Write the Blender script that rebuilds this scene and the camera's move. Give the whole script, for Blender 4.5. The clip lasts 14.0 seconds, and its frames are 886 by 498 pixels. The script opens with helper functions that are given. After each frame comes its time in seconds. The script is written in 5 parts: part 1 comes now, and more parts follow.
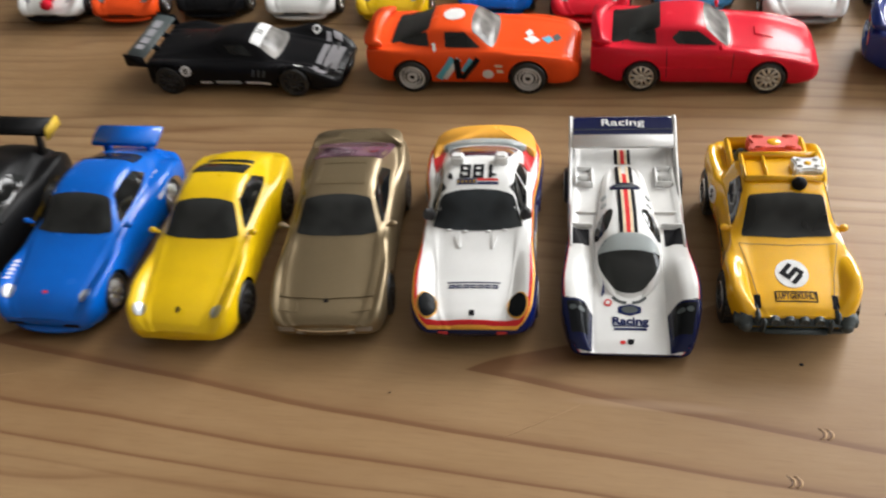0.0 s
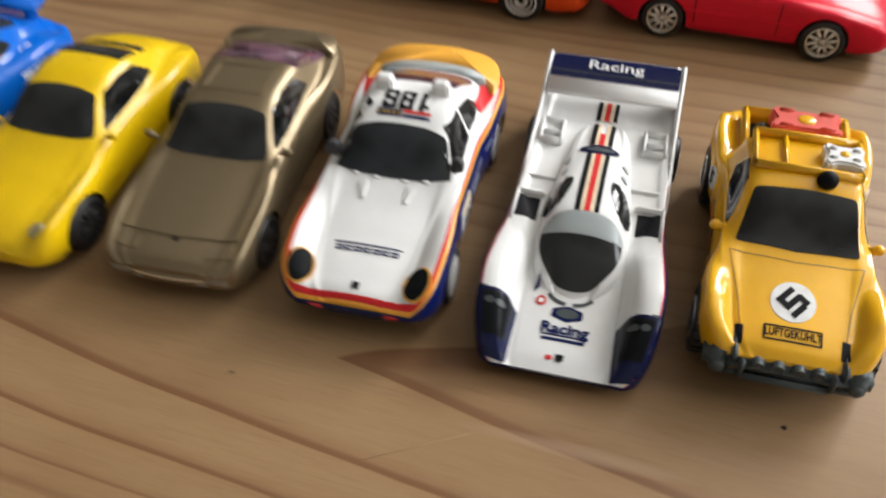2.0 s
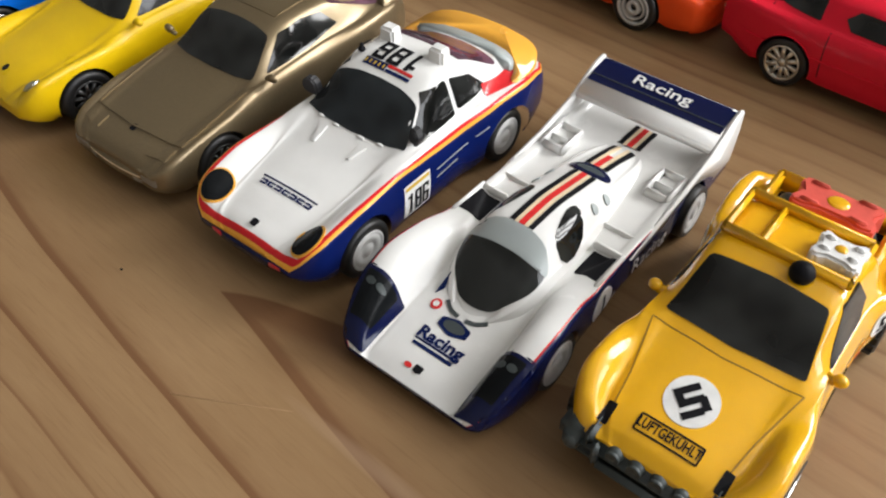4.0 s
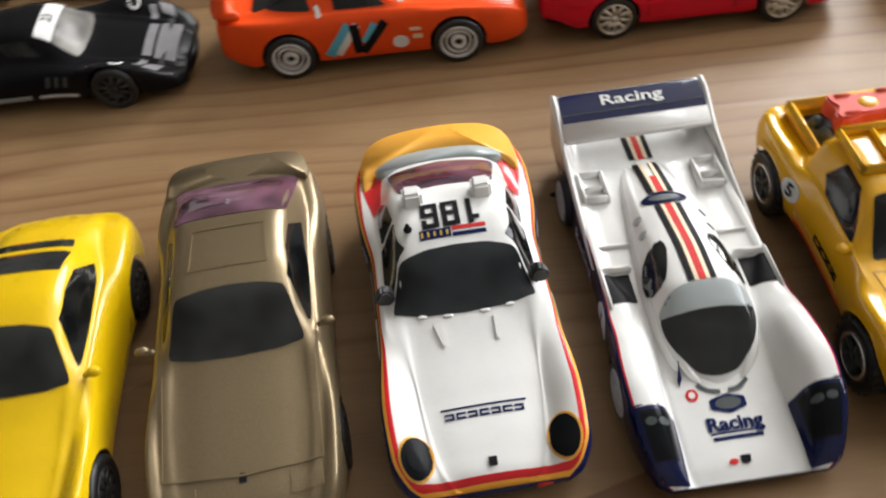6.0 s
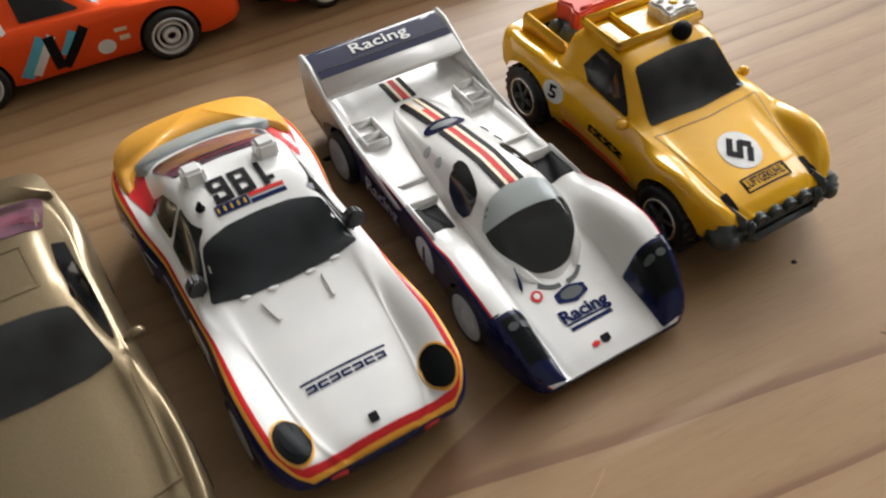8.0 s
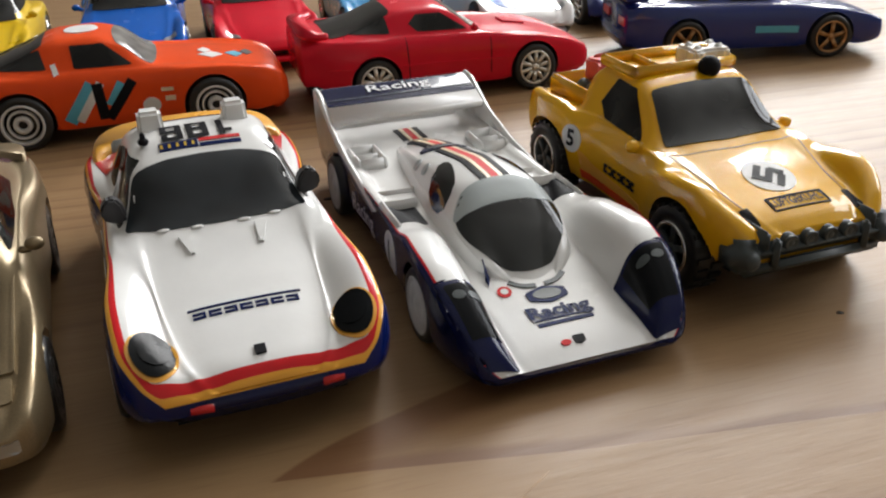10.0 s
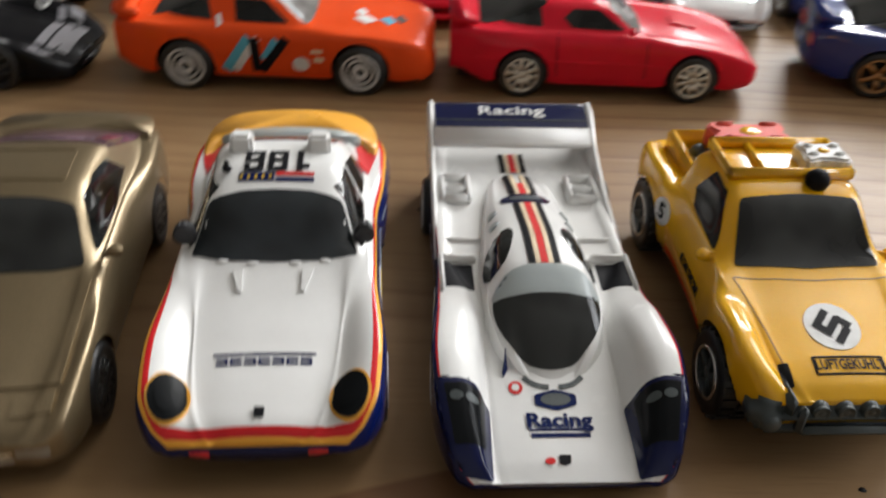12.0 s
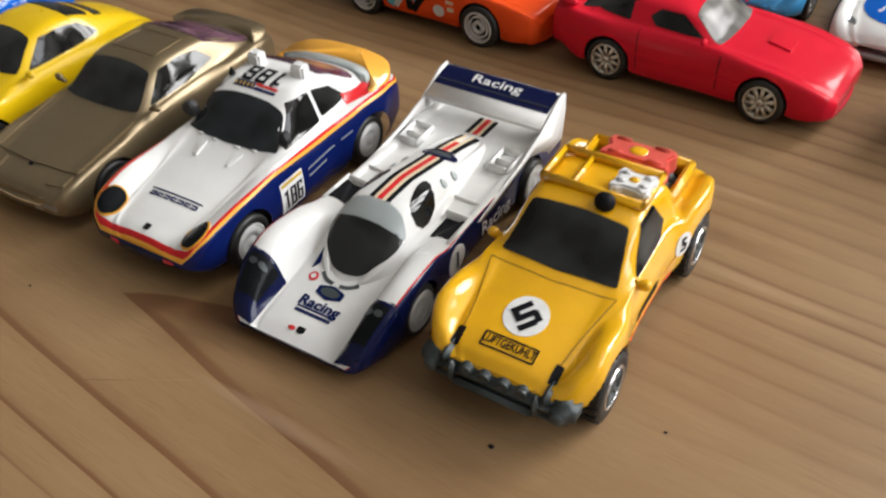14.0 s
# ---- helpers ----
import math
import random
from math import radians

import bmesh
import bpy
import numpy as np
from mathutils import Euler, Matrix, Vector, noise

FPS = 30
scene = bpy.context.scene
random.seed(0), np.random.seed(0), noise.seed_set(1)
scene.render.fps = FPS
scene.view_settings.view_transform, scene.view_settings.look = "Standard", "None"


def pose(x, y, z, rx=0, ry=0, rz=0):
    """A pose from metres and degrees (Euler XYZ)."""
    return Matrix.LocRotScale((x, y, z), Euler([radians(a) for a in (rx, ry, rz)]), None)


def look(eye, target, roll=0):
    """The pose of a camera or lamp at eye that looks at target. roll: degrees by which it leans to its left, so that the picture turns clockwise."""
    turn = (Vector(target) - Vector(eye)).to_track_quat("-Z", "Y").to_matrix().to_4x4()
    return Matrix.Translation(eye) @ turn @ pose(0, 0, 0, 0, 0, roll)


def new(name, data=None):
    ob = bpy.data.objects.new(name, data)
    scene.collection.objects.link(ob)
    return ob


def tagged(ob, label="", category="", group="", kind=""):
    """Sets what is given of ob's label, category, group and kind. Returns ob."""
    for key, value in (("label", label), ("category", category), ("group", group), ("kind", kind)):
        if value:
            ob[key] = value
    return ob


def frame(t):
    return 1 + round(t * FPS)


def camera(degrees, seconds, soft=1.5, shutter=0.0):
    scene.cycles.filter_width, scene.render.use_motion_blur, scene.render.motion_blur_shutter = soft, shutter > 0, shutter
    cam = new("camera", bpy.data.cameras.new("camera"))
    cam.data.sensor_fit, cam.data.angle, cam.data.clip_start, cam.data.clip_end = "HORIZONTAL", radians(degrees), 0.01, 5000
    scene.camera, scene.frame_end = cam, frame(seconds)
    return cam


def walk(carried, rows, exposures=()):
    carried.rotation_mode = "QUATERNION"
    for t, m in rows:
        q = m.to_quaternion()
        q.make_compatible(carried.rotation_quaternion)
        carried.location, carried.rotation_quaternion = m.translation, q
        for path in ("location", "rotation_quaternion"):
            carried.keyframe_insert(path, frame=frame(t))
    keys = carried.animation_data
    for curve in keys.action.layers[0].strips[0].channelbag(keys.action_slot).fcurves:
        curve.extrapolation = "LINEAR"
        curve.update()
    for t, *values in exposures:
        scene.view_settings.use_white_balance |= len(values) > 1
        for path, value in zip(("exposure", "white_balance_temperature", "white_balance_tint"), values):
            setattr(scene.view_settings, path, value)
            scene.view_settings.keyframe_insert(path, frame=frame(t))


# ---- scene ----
cam = camera(53.7, 14.0, soft=2.1, shutter=0.5)
PATH = [
    (0, (0.043, -0.055, 0.17), (-0.323, 1.356, -1.2), -7.1),
    (0.5, (0.025, -0.084, 0.193), (-0.337, 1.341, -1.163), -6.1),
    (1, (-0.003, -0.091, 0.193), (-0.366, 1.345, -1.151), -5.1),
    (1.5, (0.039, -0.049, 0.154), (-0.336, 1.361, -1.214), -4.5),
    (2, (0.061, -0.008, 0.132), (-0.384, 1.292, -1.321), -1.3),
    (2.2, (0.072, 0.006, 0.12), (-0.448, 1.251, -1.356), -0.6),
    (4.3, (0.109, 0.032, 0.114), (-0.864, 1.06, -1.299), -0.4),
    (4.5, (0.104, 0.035, 0.116), (-0.854, 1.038, -1.325), -1.7),
    (5, (0.062, 0.037, 0.123), (-0.698, 1.177, -1.335), -4.0),
    (5.5, (0.026, 0.033, 0.124), (-0.37, 1.317, -1.357), -6.1),
    (6, (0.01, 0.025, 0.13), (-0.034, 1.344, -1.372), -7.1),
    (6.5, (-0.009, 0.029, 0.129), (0.277, 1.314, -1.377), -5.6),
    (7, (-0.007, 0.031, 0.116), (0.528, 1.226, -1.396), -2.9),
    (7.5, (-0.011, 0.03, 0.115), (0.581, 1.208, -1.39), -2.4),
    (8, (-0.008, 0.025, 0.113), (0.597, 1.243, -1.354), -1.8),
    (8.2, (-0.008, 0.018, 0.107), (0.603, 1.289, -1.312), -1.2),
    (10.3, (0.009, 0.003, 0.063), (0.503, 1.728, -0.82), -1.6),
    (10.5, (0.009, 0.003, 0.063), (0.5, 1.724, -0.829), -1.6),
    (11, (0.008, 0.006, 0.065), (0.507, 1.694, -0.884), -0.9),
    (11.5, (0.012, 0.004, 0.069), (0.434, 1.689, -0.921), 0.1),
    (12, (0.032, 0.011, 0.091), (0.058, 1.637, -1.072), 2.6),
    (12.5, (0.067, 0.01, 0.088), (-0.403, 1.46, -1.207), 1.7),
    (13, (0.101, 0.016, 0.095), (-0.569, 1.362, -1.224), 1.3),
    (13.5, (0.118, 0.016, 0.1), (-0.683, 1.293, -1.214), 0.6),
    (14, (0.136, 0.014, 0.116), (-0.768, 1.235, -1.186), -2.3),
]
walk(cam, [(t, look(eye, target, roll)) for t, eye, target, roll in PATH], [(0.0, 0.24), (1.0, 0.26), (1.5, 0.3), (2.0, 0.16), (4.5, 0.08), (5.5, 0.16), (6.5, 0.25), (7.0, 0.1), (8.0, 0.05), (10.5, -0.02), (11.5, -0.02), (12.0, -0.08), (13.0, 0.02), (14.0, 0.0)])

# ---- world and light ----
world = bpy.data.worlds.new("world")
scene.world = world
world.use_nodes = True
wn = world.node_tree.nodes
sky = wn.new("ShaderNodeTexSky")
sky.sky_type = "NISHITA"
sky.sun_disc = False
sky.sun_elevation, sky.sun_rotation = radians(40), radians(200)
wn["Background"].inputs["Strength"].default_value = 0.12
world.node_tree.links.new(sky.outputs["Color"], wn["Background"].inputs["Color"])


def window_light(name, x, y, z, rx, rz, w, h, power, tint):
    data = bpy.data.lights.new(name, "AREA")
    data.shape, data.size, data.size_y = "RECTANGLE", w, h
    data.energy, data.color = power, tint
    ob = new(name, data)
    ob.matrix_world = pose(x, y, z, rx, 0, rz)
    return ob


# daylight through the window in the far wall, plus an added side light
window_light("window_daylight", 1.2, 1.64, 1.15, -90, 0, 1.3, 1.22, 106.0, (0.985, 0.98, 0.965))
window_light("added_side_light", 2.04, 0.55, 1.1, 90, 90, 1.3, 1.2, 38.0, (0.97, 0.98, 1.0))

# ---- materials ----
class Nodes:
    """A small builder for node materials."""

    def __init__(self, name):
        self.mat = bpy.data.materials.new(name)
        self.mat.use_nodes = True
        self.tree = self.mat.node_tree
        self.bsdf = self.tree.nodes["Principled BSDF"]

    def add(self, kind, **inputs):
        n = self.tree.nodes.new(kind)
        for k, v in inputs.items():
            self.put(n.inputs[int(k[1:]) if k[0] == "_" and k[1:].isdigit() else k], v)
        return n

    def put(self, socket, v):
        if isinstance(v, bpy.types.NodeSocket):
            self.tree.links.new(v, socket)
        else:
            socket.default_value = v

    def math(self, op, a, b=0.0, c=0.0):
        n = self.tree.nodes.new("ShaderNodeMath")
        n.operation = op
        for i, v in enumerate((a, b, c)):
            self.put(n.inputs[i], v)
        return n.outputs[0]

    def mix(self, fac, a, b, how="MIX"):
        n = self.tree.nodes.new("ShaderNodeMix")
        n.data_type, n.blend_type = "RGBA", how
        self.put(n.inputs[0], fac)
        self.put(n.inputs[6], a)
        self.put(n.inputs[7], b)
        return n.outputs[2]

    def ramp(self, fac, stops, how="LINEAR"):
        n = self.tree.nodes.new("ShaderNodeValToRGB")
        r = n.color_ramp
        r.interpolation = how
        while len(r.elements) < len(stops):
            r.elements.new(0.5)
        for e, (p, c) in zip(r.elements, stops):
            e.position, e.color = p, c if len(c) == 4 else (*c, 1)
        self.put(n.inputs[0], fac)
        return n.outputs[0]

    def noise(self, vec, scale, detail=3.0, rough=0.55):
        n = self.add("ShaderNodeTexNoise", Scale=scale, Detail=detail, Roughness=rough)
        if vec is not None:
            self.put(n.inputs["Vector"], vec)
        return n.outputs["Fac"]

    def coords(self, which="Object"):
        return self.tree.nodes.new("ShaderNodeTexCoord").outputs[which]

    def bump(self, height, strength, distance):
        n = self.add("ShaderNodeBump", Strength=strength, Distance=distance, Height=height)
        self.put(self.bsdf.inputs["Normal"], n.outputs[0])

    def set(self, **kw):
        for k, v in kw.items():
            self.put(self.bsdf.inputs[k.replace("_", " ")], v)
        return self


def rgb(r, g, b):
    return (r, g, b, 1.0)


def painted(n, colour, rough, coat, metal=0.0, grime=0.1, spec=0.3):
    """Die-cast enamel: slightly uneven gloss, faint orange peel, dust."""
    co = n.coords()
    big, fine = n.noise(co, 130.0, 3), n.noise(co, 1400.0, 2)
    tone = n.math("MULTIPLY_ADD", big, grime * 2, 1.0 - grime)
    col = n.mix(1.0, colour, n.add("ShaderNodeCombineColor", Red=tone, Green=tone, Blue=tone).outputs[0], "MULTIPLY")
    n.set(Base_Color=col, Roughness=n.math("MULTIPLY_ADD", big, 0.16, rough - 0.08), Metallic=metal, Coat_Weight=coat, Coat_Roughness=0.03, Specular_IOR_Level=spec)
    n.bump(n.math("ADD", fine, n.math("MULTIPLY", big, 1.5)), 0.05, 0.0002)
    return n.mat


def enamel(name, colour, rough=0.28, coat=0.6, metal=0.0, grime=0.1, spec=0.3):
    return painted(Nodes(name), rgb(*colour), rough, coat, metal, grime, spec)


def flaked(name, colour):
    """Metallic paint with fine flakes."""
    n = Nodes(name)
    co = n.coords()
    f = n.add("ShaderNodeTexVoronoi", Vector=co, Scale=15000.0).outputs["Color"]
    sep = n.add("ShaderNodeSeparateColor", Color=f).outputs[0]
    tone = n.math("MULTIPLY_ADD", sep, 0.36, 0.80)
    col = n.mix(1.0, rgb(*colour), n.add("ShaderNodeCombineColor", Red=tone, Green=tone, Blue=tone).outputs[0], "MULTIPLY")
    n.set(Base_Color=col, Metallic=0.65, Roughness=n.math("MULTIPLY_ADD", n.noise(co, 150.0), 0.2, 0.24), Coat_Weight=0.25, Coat_Roughness=0.2)
    n.bump(n.noise(co, 2500.0), 0.12, 0.0002)
    return n.mat


def banded(name, stops, nose_scale, rough=0.25):
    """Paint in bands that follow the shoulder of a body and turn round its nose: u is the way from the nose, v the way up the section."""
    n = Nodes(name)
    sep = n.add("ShaderNodeSeparateXYZ", Vector=n.coords("UV"))
    along = n.math("MULTIPLY_ADD", sep.outputs[0], nose_scale[0], nose_scale[1])
    m = n.math("SMOOTH_MIN", sep.outputs[1], along, 0.05)
    return painted(n, n.ramp(m, stops, "CONSTANT"), rough, 0.22, 0.0, 0.08, 0.2)


def plastic(name, colour, rough=0.4, spec=0.5):
    n = Nodes(name)
    co = n.coords()
    v = n.noise(co, 300.0, 4)
    tone = n.math("MULTIPLY_ADD", v, 0.5, 0.75)
    col = n.mix(1.0, rgb(*colour), n.add("ShaderNodeCombineColor", Red=tone, Green=tone, Blue=tone).outputs[0], "MULTIPLY")
    n.set(Base_Color=col, Roughness=n.math("MULTIPLY_ADD", v, 0.25, rough - 0.12), Specular_IOR_Level=spec)
    n.bump(n.noise(co, 2500.0), 0.15, 0.0002)
    return n.mat


def tinted(name, colour, rough=0.07, spec=0.36):
    """Smoked window plastic over a dark cabin."""
    n = Nodes(name)
    co = n.coords()
    v = n.noise(co, 160.0, 3)
    cabin = n.ramp(n.noise(co, 75.0, 2), [(0.40, (0.0,) * 3), (0.62, (1.0,) * 3)])
    n.set(Base_Color=n.mix(cabin, rgb(*[c * 0.45 for c in colour]), rgb(*[c * 2.4 for c in colour])), Roughness=n.math("MULTIPLY_ADD", v, 0.08, rough - 0.04), Specular_IOR_Level=spec)
    n.bump(n.noise(co, 500.0), 0.012, 0.0002)
    return n.mat


def metal(name, colour, rough=0.3):
    n = Nodes(name)
    n.set(Base_Color=rgb(*colour), Metallic=0.9, Roughness=rough)
    n.bump(n.noise(n.coords(), 1800.0), 0.1, 0.0002)
    return n.mat


def wood(name):
    """Oiled softwood board: wide arched growth rings at the front, fine straight grain behind."""
    n = Nodes(name)
    co = n.coords()
    s = n.add("ShaderNodeSeparateXYZ", Vector=co)
    x, y = s.outputs[0], s.outputs[1]
    stretch = n.add("ShaderNodeMapping", Vector=co)
    stretch.inputs["Scale"].default_value = (0.12, 1.0, 1.0)
    wob = n.math("SUBTRACT", n.noise(n.add("ShaderNodeMapping", Vector=co, Scale=(0.5, 1, 1)).outputs[0], 18.0, 2), 0.5)
    # arched rings, tips toward minus x
    mid = n.math("MULTIPLY_ADD", wob, 0.008, 0.077)
    off = n.math("SUBTRACT", y, mid)
    low = n.math("MINIMUM", n.math("MAXIMUM", n.math("MULTIPLY", off, -1.0), 0.0), 0.0425)
    high = n.math("MAXIMUM", off, 0.0)
    bent = n.math("MULTIPLY", n.math("LOGARITHM", n.math("SUBTRACT", 1.0, n.math("DIVIDE", low, 0.045)), math.e), -0.270)
    reach = n.math("ADD", bent, n.math("MULTIPLY", high, 2.0))
    ring = n.math("MULTIPLY", n.math("ADD", n.math("SUBTRACT", x, reach), n.math("MULTIPLY", wob, 0.022)), 7.2)
    fr = n.math("FRACT", n.math("ADD", ring, 100.914))
    arch = n.ramp(fr, [(0.0, (0.1,) * 3), (0.008, (0.95,) * 3), (0.07, (0.85,) * 3), (0.12, (0.36,) * 3), (0.3, (0.08,) * 3), (0.8, (0.0,) * 3), (1.0, (0.1,) * 3)])
    # straight grain behind, wider bands along the front edge
    g = n.math("MULTIPLY", n.math("ADD", y, n.math("MULTIPLY", wob, 0.010)), 165.0)
    g = n.math("ADD", g, n.math("MULTIPLY", n.noise(stretch.outputs[0], 55.0, 2), 2.6))
    fine = n.ramp(n.math("FRACT", g), [(0.0, (0.8,) * 3), (0.16, (0.38,) * 3), (0.6, (0.0,) * 3), (0.85, (0.1,) * 3), (1.0, (0.8,) * 3)])
    amp = n.add("ShaderNodeMapRange", Value=n.noise(stretch.outputs[0], 40.0, 2), _1=0.32, _2=0.66).outputs[0]
    fine = n.mix(1.0, fine, n.add("ShaderNodeCombineColor", Red=amp, Green=amp, Blue=amp).outputs[0], "MULTIPLY")
    h = n.math("MULTIPLY", n.math("ADD", n.math("MULTIPLY_ADD", x, 0.05, y), n.math("MULTIPLY", wob, 0.024)), 78.0)
    wide = n.ramp(n.math("FRACT", n.math("ADD", h, 50.3)), [(0.0, (0.15,) * 3), (0.05, (0.62,) * 3), (0.22, (0.14,) * 3), (0.8, (0.0,) * 3), (1.0, (0.15,) * 3)])
    back = n.add("ShaderNodeMapRange", Value=y, _1=0.092, _2=0.125).outputs[0]
    fore = n.add("ShaderNodeMapRange", Value=y, _1=0.044, _2=0.037).outputs[0]
    lines = n.mix(fore, n.mix(back, arch, fine), wide)
    fibre = n.noise(stretch.outputs[0], 900.0, 4, 0.65)
    blotch = n.ramp(n.noise(n.add("ShaderNodeMapping", Vector=co, Scale=(0.5, 1, 1)).outputs[0], 22.0, 4), [(0.3, (0.0,) * 3), (0.7, (1.0,) * 3)])
    base = n.mix(blotch, rgb(0.264, 0.160, 0.073), rgb(0.372, 0.246, 0.127))
    col = n.mix(n.math("MULTIPLY", lines, 0.95), base, rgb(0.135, 0.058, 0.024))
    streak = n.ramp(n.noise(stretch.outputs[0], 160.0, 3), [(0.35, (0.0,) * 3), (0.7, (1.0,) * 3)])
    col = n.mix(n.math("MULTIPLY", streak, 0.2), col, rgb(0.19, 0.10, 0.047))
    col = n.mix(n.math("MULTIPLY", fibre, 0.38), col, rgb(0.17, 0.085, 0.038))
    # open pores along the grain
    pore = n.noise(n.add("ShaderNodeMapping", Vector=co, Scale=(0.055, 1, 1)).outputs[0], 2100.0, 2, 0.5)
    col = n.mix(n.math("MULTIPLY", n.add("ShaderNodeMapRange", Value=pore, _1=0.56, _2=0.72).outputs[0], 0.2), col, rgb(0.13, 0.058, 0.024))
    # pale scuffs
    scuff = n.add("ShaderNodeTexNoise", Vector=n.add("ShaderNodeMapping", Vector=co, Rotation=(0, 0, 0.5), Scale=(0.1, 2.2, 1)).outputs[0], Scale=60.0, Detail=1.0).outputs["Fac"]
    sc = n.math("MULTIPLY", n.add("ShaderNodeMapRange", Value=scuff, _1=0.74, _2=0.8).outputs[0], 0.25)
    col = n.mix(sc, col, rgb(0.55, 0.4, 0.27))
    n.set(Base_Color=col, Roughness=n.math("MULTIPLY_ADD", fibre, 0.3, 0.28), Specular_IOR_Level=0.28)
    n.bump(n.math("ADD", n.math("MULTIPLY", lines, -0.12), fibre), 0.22, 0.0002)
    return n.mat


def plaster(name, colour):
    n = Nodes(name)
    co = n.coords()
    n.set(Base_Color=n.mix(n.noise(co, 3.0), rgb(*colour), rgb(*[c * 0.9 for c in colour])), Roughness=0.9)
    n.bump(n.noise(co, 120.0), 0.2, 0.002)
    return n.mat


M_WOOD = wood("oiled_wood")
M_WALL = plaster("wall_plaster", (0.40, 0.385, 0.36))
M_CEIL = plaster("ceiling_plaster", (0.64, 0.63, 0.61))
M_FLOOR = plaster("floor_boards", (0.22, 0.16, 0.11))
M_WHITE = enamel("white_enamel", (0.75, 0.75, 0.735), 0.2, 0.25, 0, 0.06, 0.2)
M_BLUE = enamel("bright_blue_enamel", (0.001, 0.11, 0.52), 0.25, 0.35, spec=0.2)
M_YELLOW = enamel("lemon_yellow_enamel", (0.72, 0.47, 0.004), 0.3, 0.4)
M_AMBER = enamel("amber_yellow_enamel", (0.80, 0.42, 0.006), 0.22, 0.7)
M_GOLD = flaked("champagne_gold_paint", (0.245, 0.186, 0.106))
M_ORANGE = enamel("orange_enamel", (0.82, 0.082, 0.014), 0.24, 0.12, spec=0.1)
M_RED = enamel("red_enamel", (0.66, 0.014, 0.034), 0.24, 0.12, spec=0.1)
M_BLACK = enamel("black_enamel", (0.007, 0.007, 0.008), 0.3, 0.03, spec=0.08)
M_MATT = plastic("matt_black_paint", (0.005, 0.005, 0.0055), 0.45, 0.16)
M_NAVY = enamel("navy_enamel", (0.004, 0.007, 0.045), 0.2, 0.35, spec=0.15)
M_DEEPBLUE = enamel("deep_blue_enamel", (0.008, 0.025, 0.19), 0.22, 0.7)
M_SKYBLUE = enamel("sky_blue_enamel", (0.05, 0.30, 0.60), 0.28, 0.5)
M_ORANGESTRIPE = enamel("marigold_paint", (0.83, 0.40, 0.05), 0.25, 0.6)
M_REDPAINT = enamel("signal_red_paint", (0.62, 0.02, 0.025), 0.3, 0.5)
M_GREY = enamel("pale_grey_paint", (0.36, 0.40, 0.40), 0.35, 0.4)
M_SMOKE = tinted("smoked_window", (0.011, 0.0118, 0.0114))
M_SMOKE_BLUE = tinted("blue_smoked_window", (0.0095, 0.0115, 0.013))
# violet glass with a pinkish window reflection put into its base colour
M_VIOLET = tinted("violet_window_reflection", (0.075, 0.036, 0.052), 0.05)
M_CLEAR = tinted("hazy_clear_window", (0.11, 0.105, 0.098), 0.16, 0.12)
M_TYRE = plastic("black_tyre_plastic", (0.012, 0.012, 0.012), 0.45)
M_CHASSIS = plastic("dark_chassis_plastic", (0.016, 0.016, 0.018), 0.5)
M_WHITERIM = plastic("white_rim_plastic", (0.62, 0.62, 0.61), 0.4)
M_BLACKRIM = plastic("black_rim_plastic", (0.02, 0.02, 0.02), 0.35)
M_CHROME = metal("chrome", (0.75, 0.74, 0.72), 0.22)
M_GOLDRIM = metal("pale_silver_rim", (0.72, 0.69, 0.62), 0.3)
M_BRONZE = metal("bronze_rim", (0.45, 0.26, 0.12), 0.3)
M_GUARD = plastic("slate_grey_plastic", (0.052, 0.064, 0.065), 0.42)
M_INK = plastic("black_ink", (0.010, 0.010, 0.012), 0.5, 0.08)
M_NAVYINK = plastic("navy_ink", (0.006, 0.014, 0.075), 0.35, 0.06)
M_WHITEINK = plastic("white_ink", (0.75, 0.75, 0.74), 0.5, 0.15)
M_REDINK = plastic("red_ink", (0.62, 0.03, 0.03), 0.5, 0.15)
M_CREAMINK = plastic("cream_ink", (0.74, 0.60, 0.41), 0.4)
M_GOLDINK = plastic("gold_ink", (0.55, 0.36, 0.04), 0.5, 0.2)
M_OLDGOLD = plastic("old_gold_ink", (0.16, 0.10, 0.015), 0.5, 0.15)
M_SILVERINK = plastic("dull_silver_ink", (0.24, 0.235, 0.25), 0.5, 0.2)
M_CYANINK = plastic("cyan_ink", (0.10, 0.45, 0.62), 0.4)
M_LENS = plastic("dark_headlamp_lens", (0.008, 0.009, 0.010), 0.16, 0.08)
M_CLEARLENS = metal("silvered_headlamp", (0.42, 0.45, 0.48), 0.3)
M_BAG = plastic("worn_black_leather", (0.0030, 0.0036, 0.0075), 0.45, 0.06)
M_SEAM = plastic("amber_seam_shadow", (0.28, 0.14, 0.004), 0.4)
M_SCUFF = plastic("rubbed_leather", (0.11, 0.115, 0.13), 0.6, 0.2)
M_SALMON = plastic("salmon_red_plastic", (0.66, 0.10, 0.075), 0.5, 0.2)

# ---- builders ----
from mathutils.bvhtree import BVHTree
MM = 0.001


def part(name, bm, material, parent=None, label="", smooth=True):
    """Links a bmesh as one mesh object under a thing or a part."""
    me = bpy.data.meshes.new(name)
    bm.normal_update()
    bm.to_mesh(me)
    bm.free()
    if smooth:
        me.polygons.foreach_set("use_smooth", [True] * len(me.polygons))
    me.materials.append(material)
    ob = new(name, me)
    if parent:
        ob.parent = parent
    if label:
        ob["label"] = label
    return ob


def twin(name, ob, parent, m):
    """Another part on the same mesh."""
    o = new(name, ob.data)
    o.parent = parent
    o.matrix_basis = m
    if "label" in ob:
        o["label"] = ob["label"]
    return o


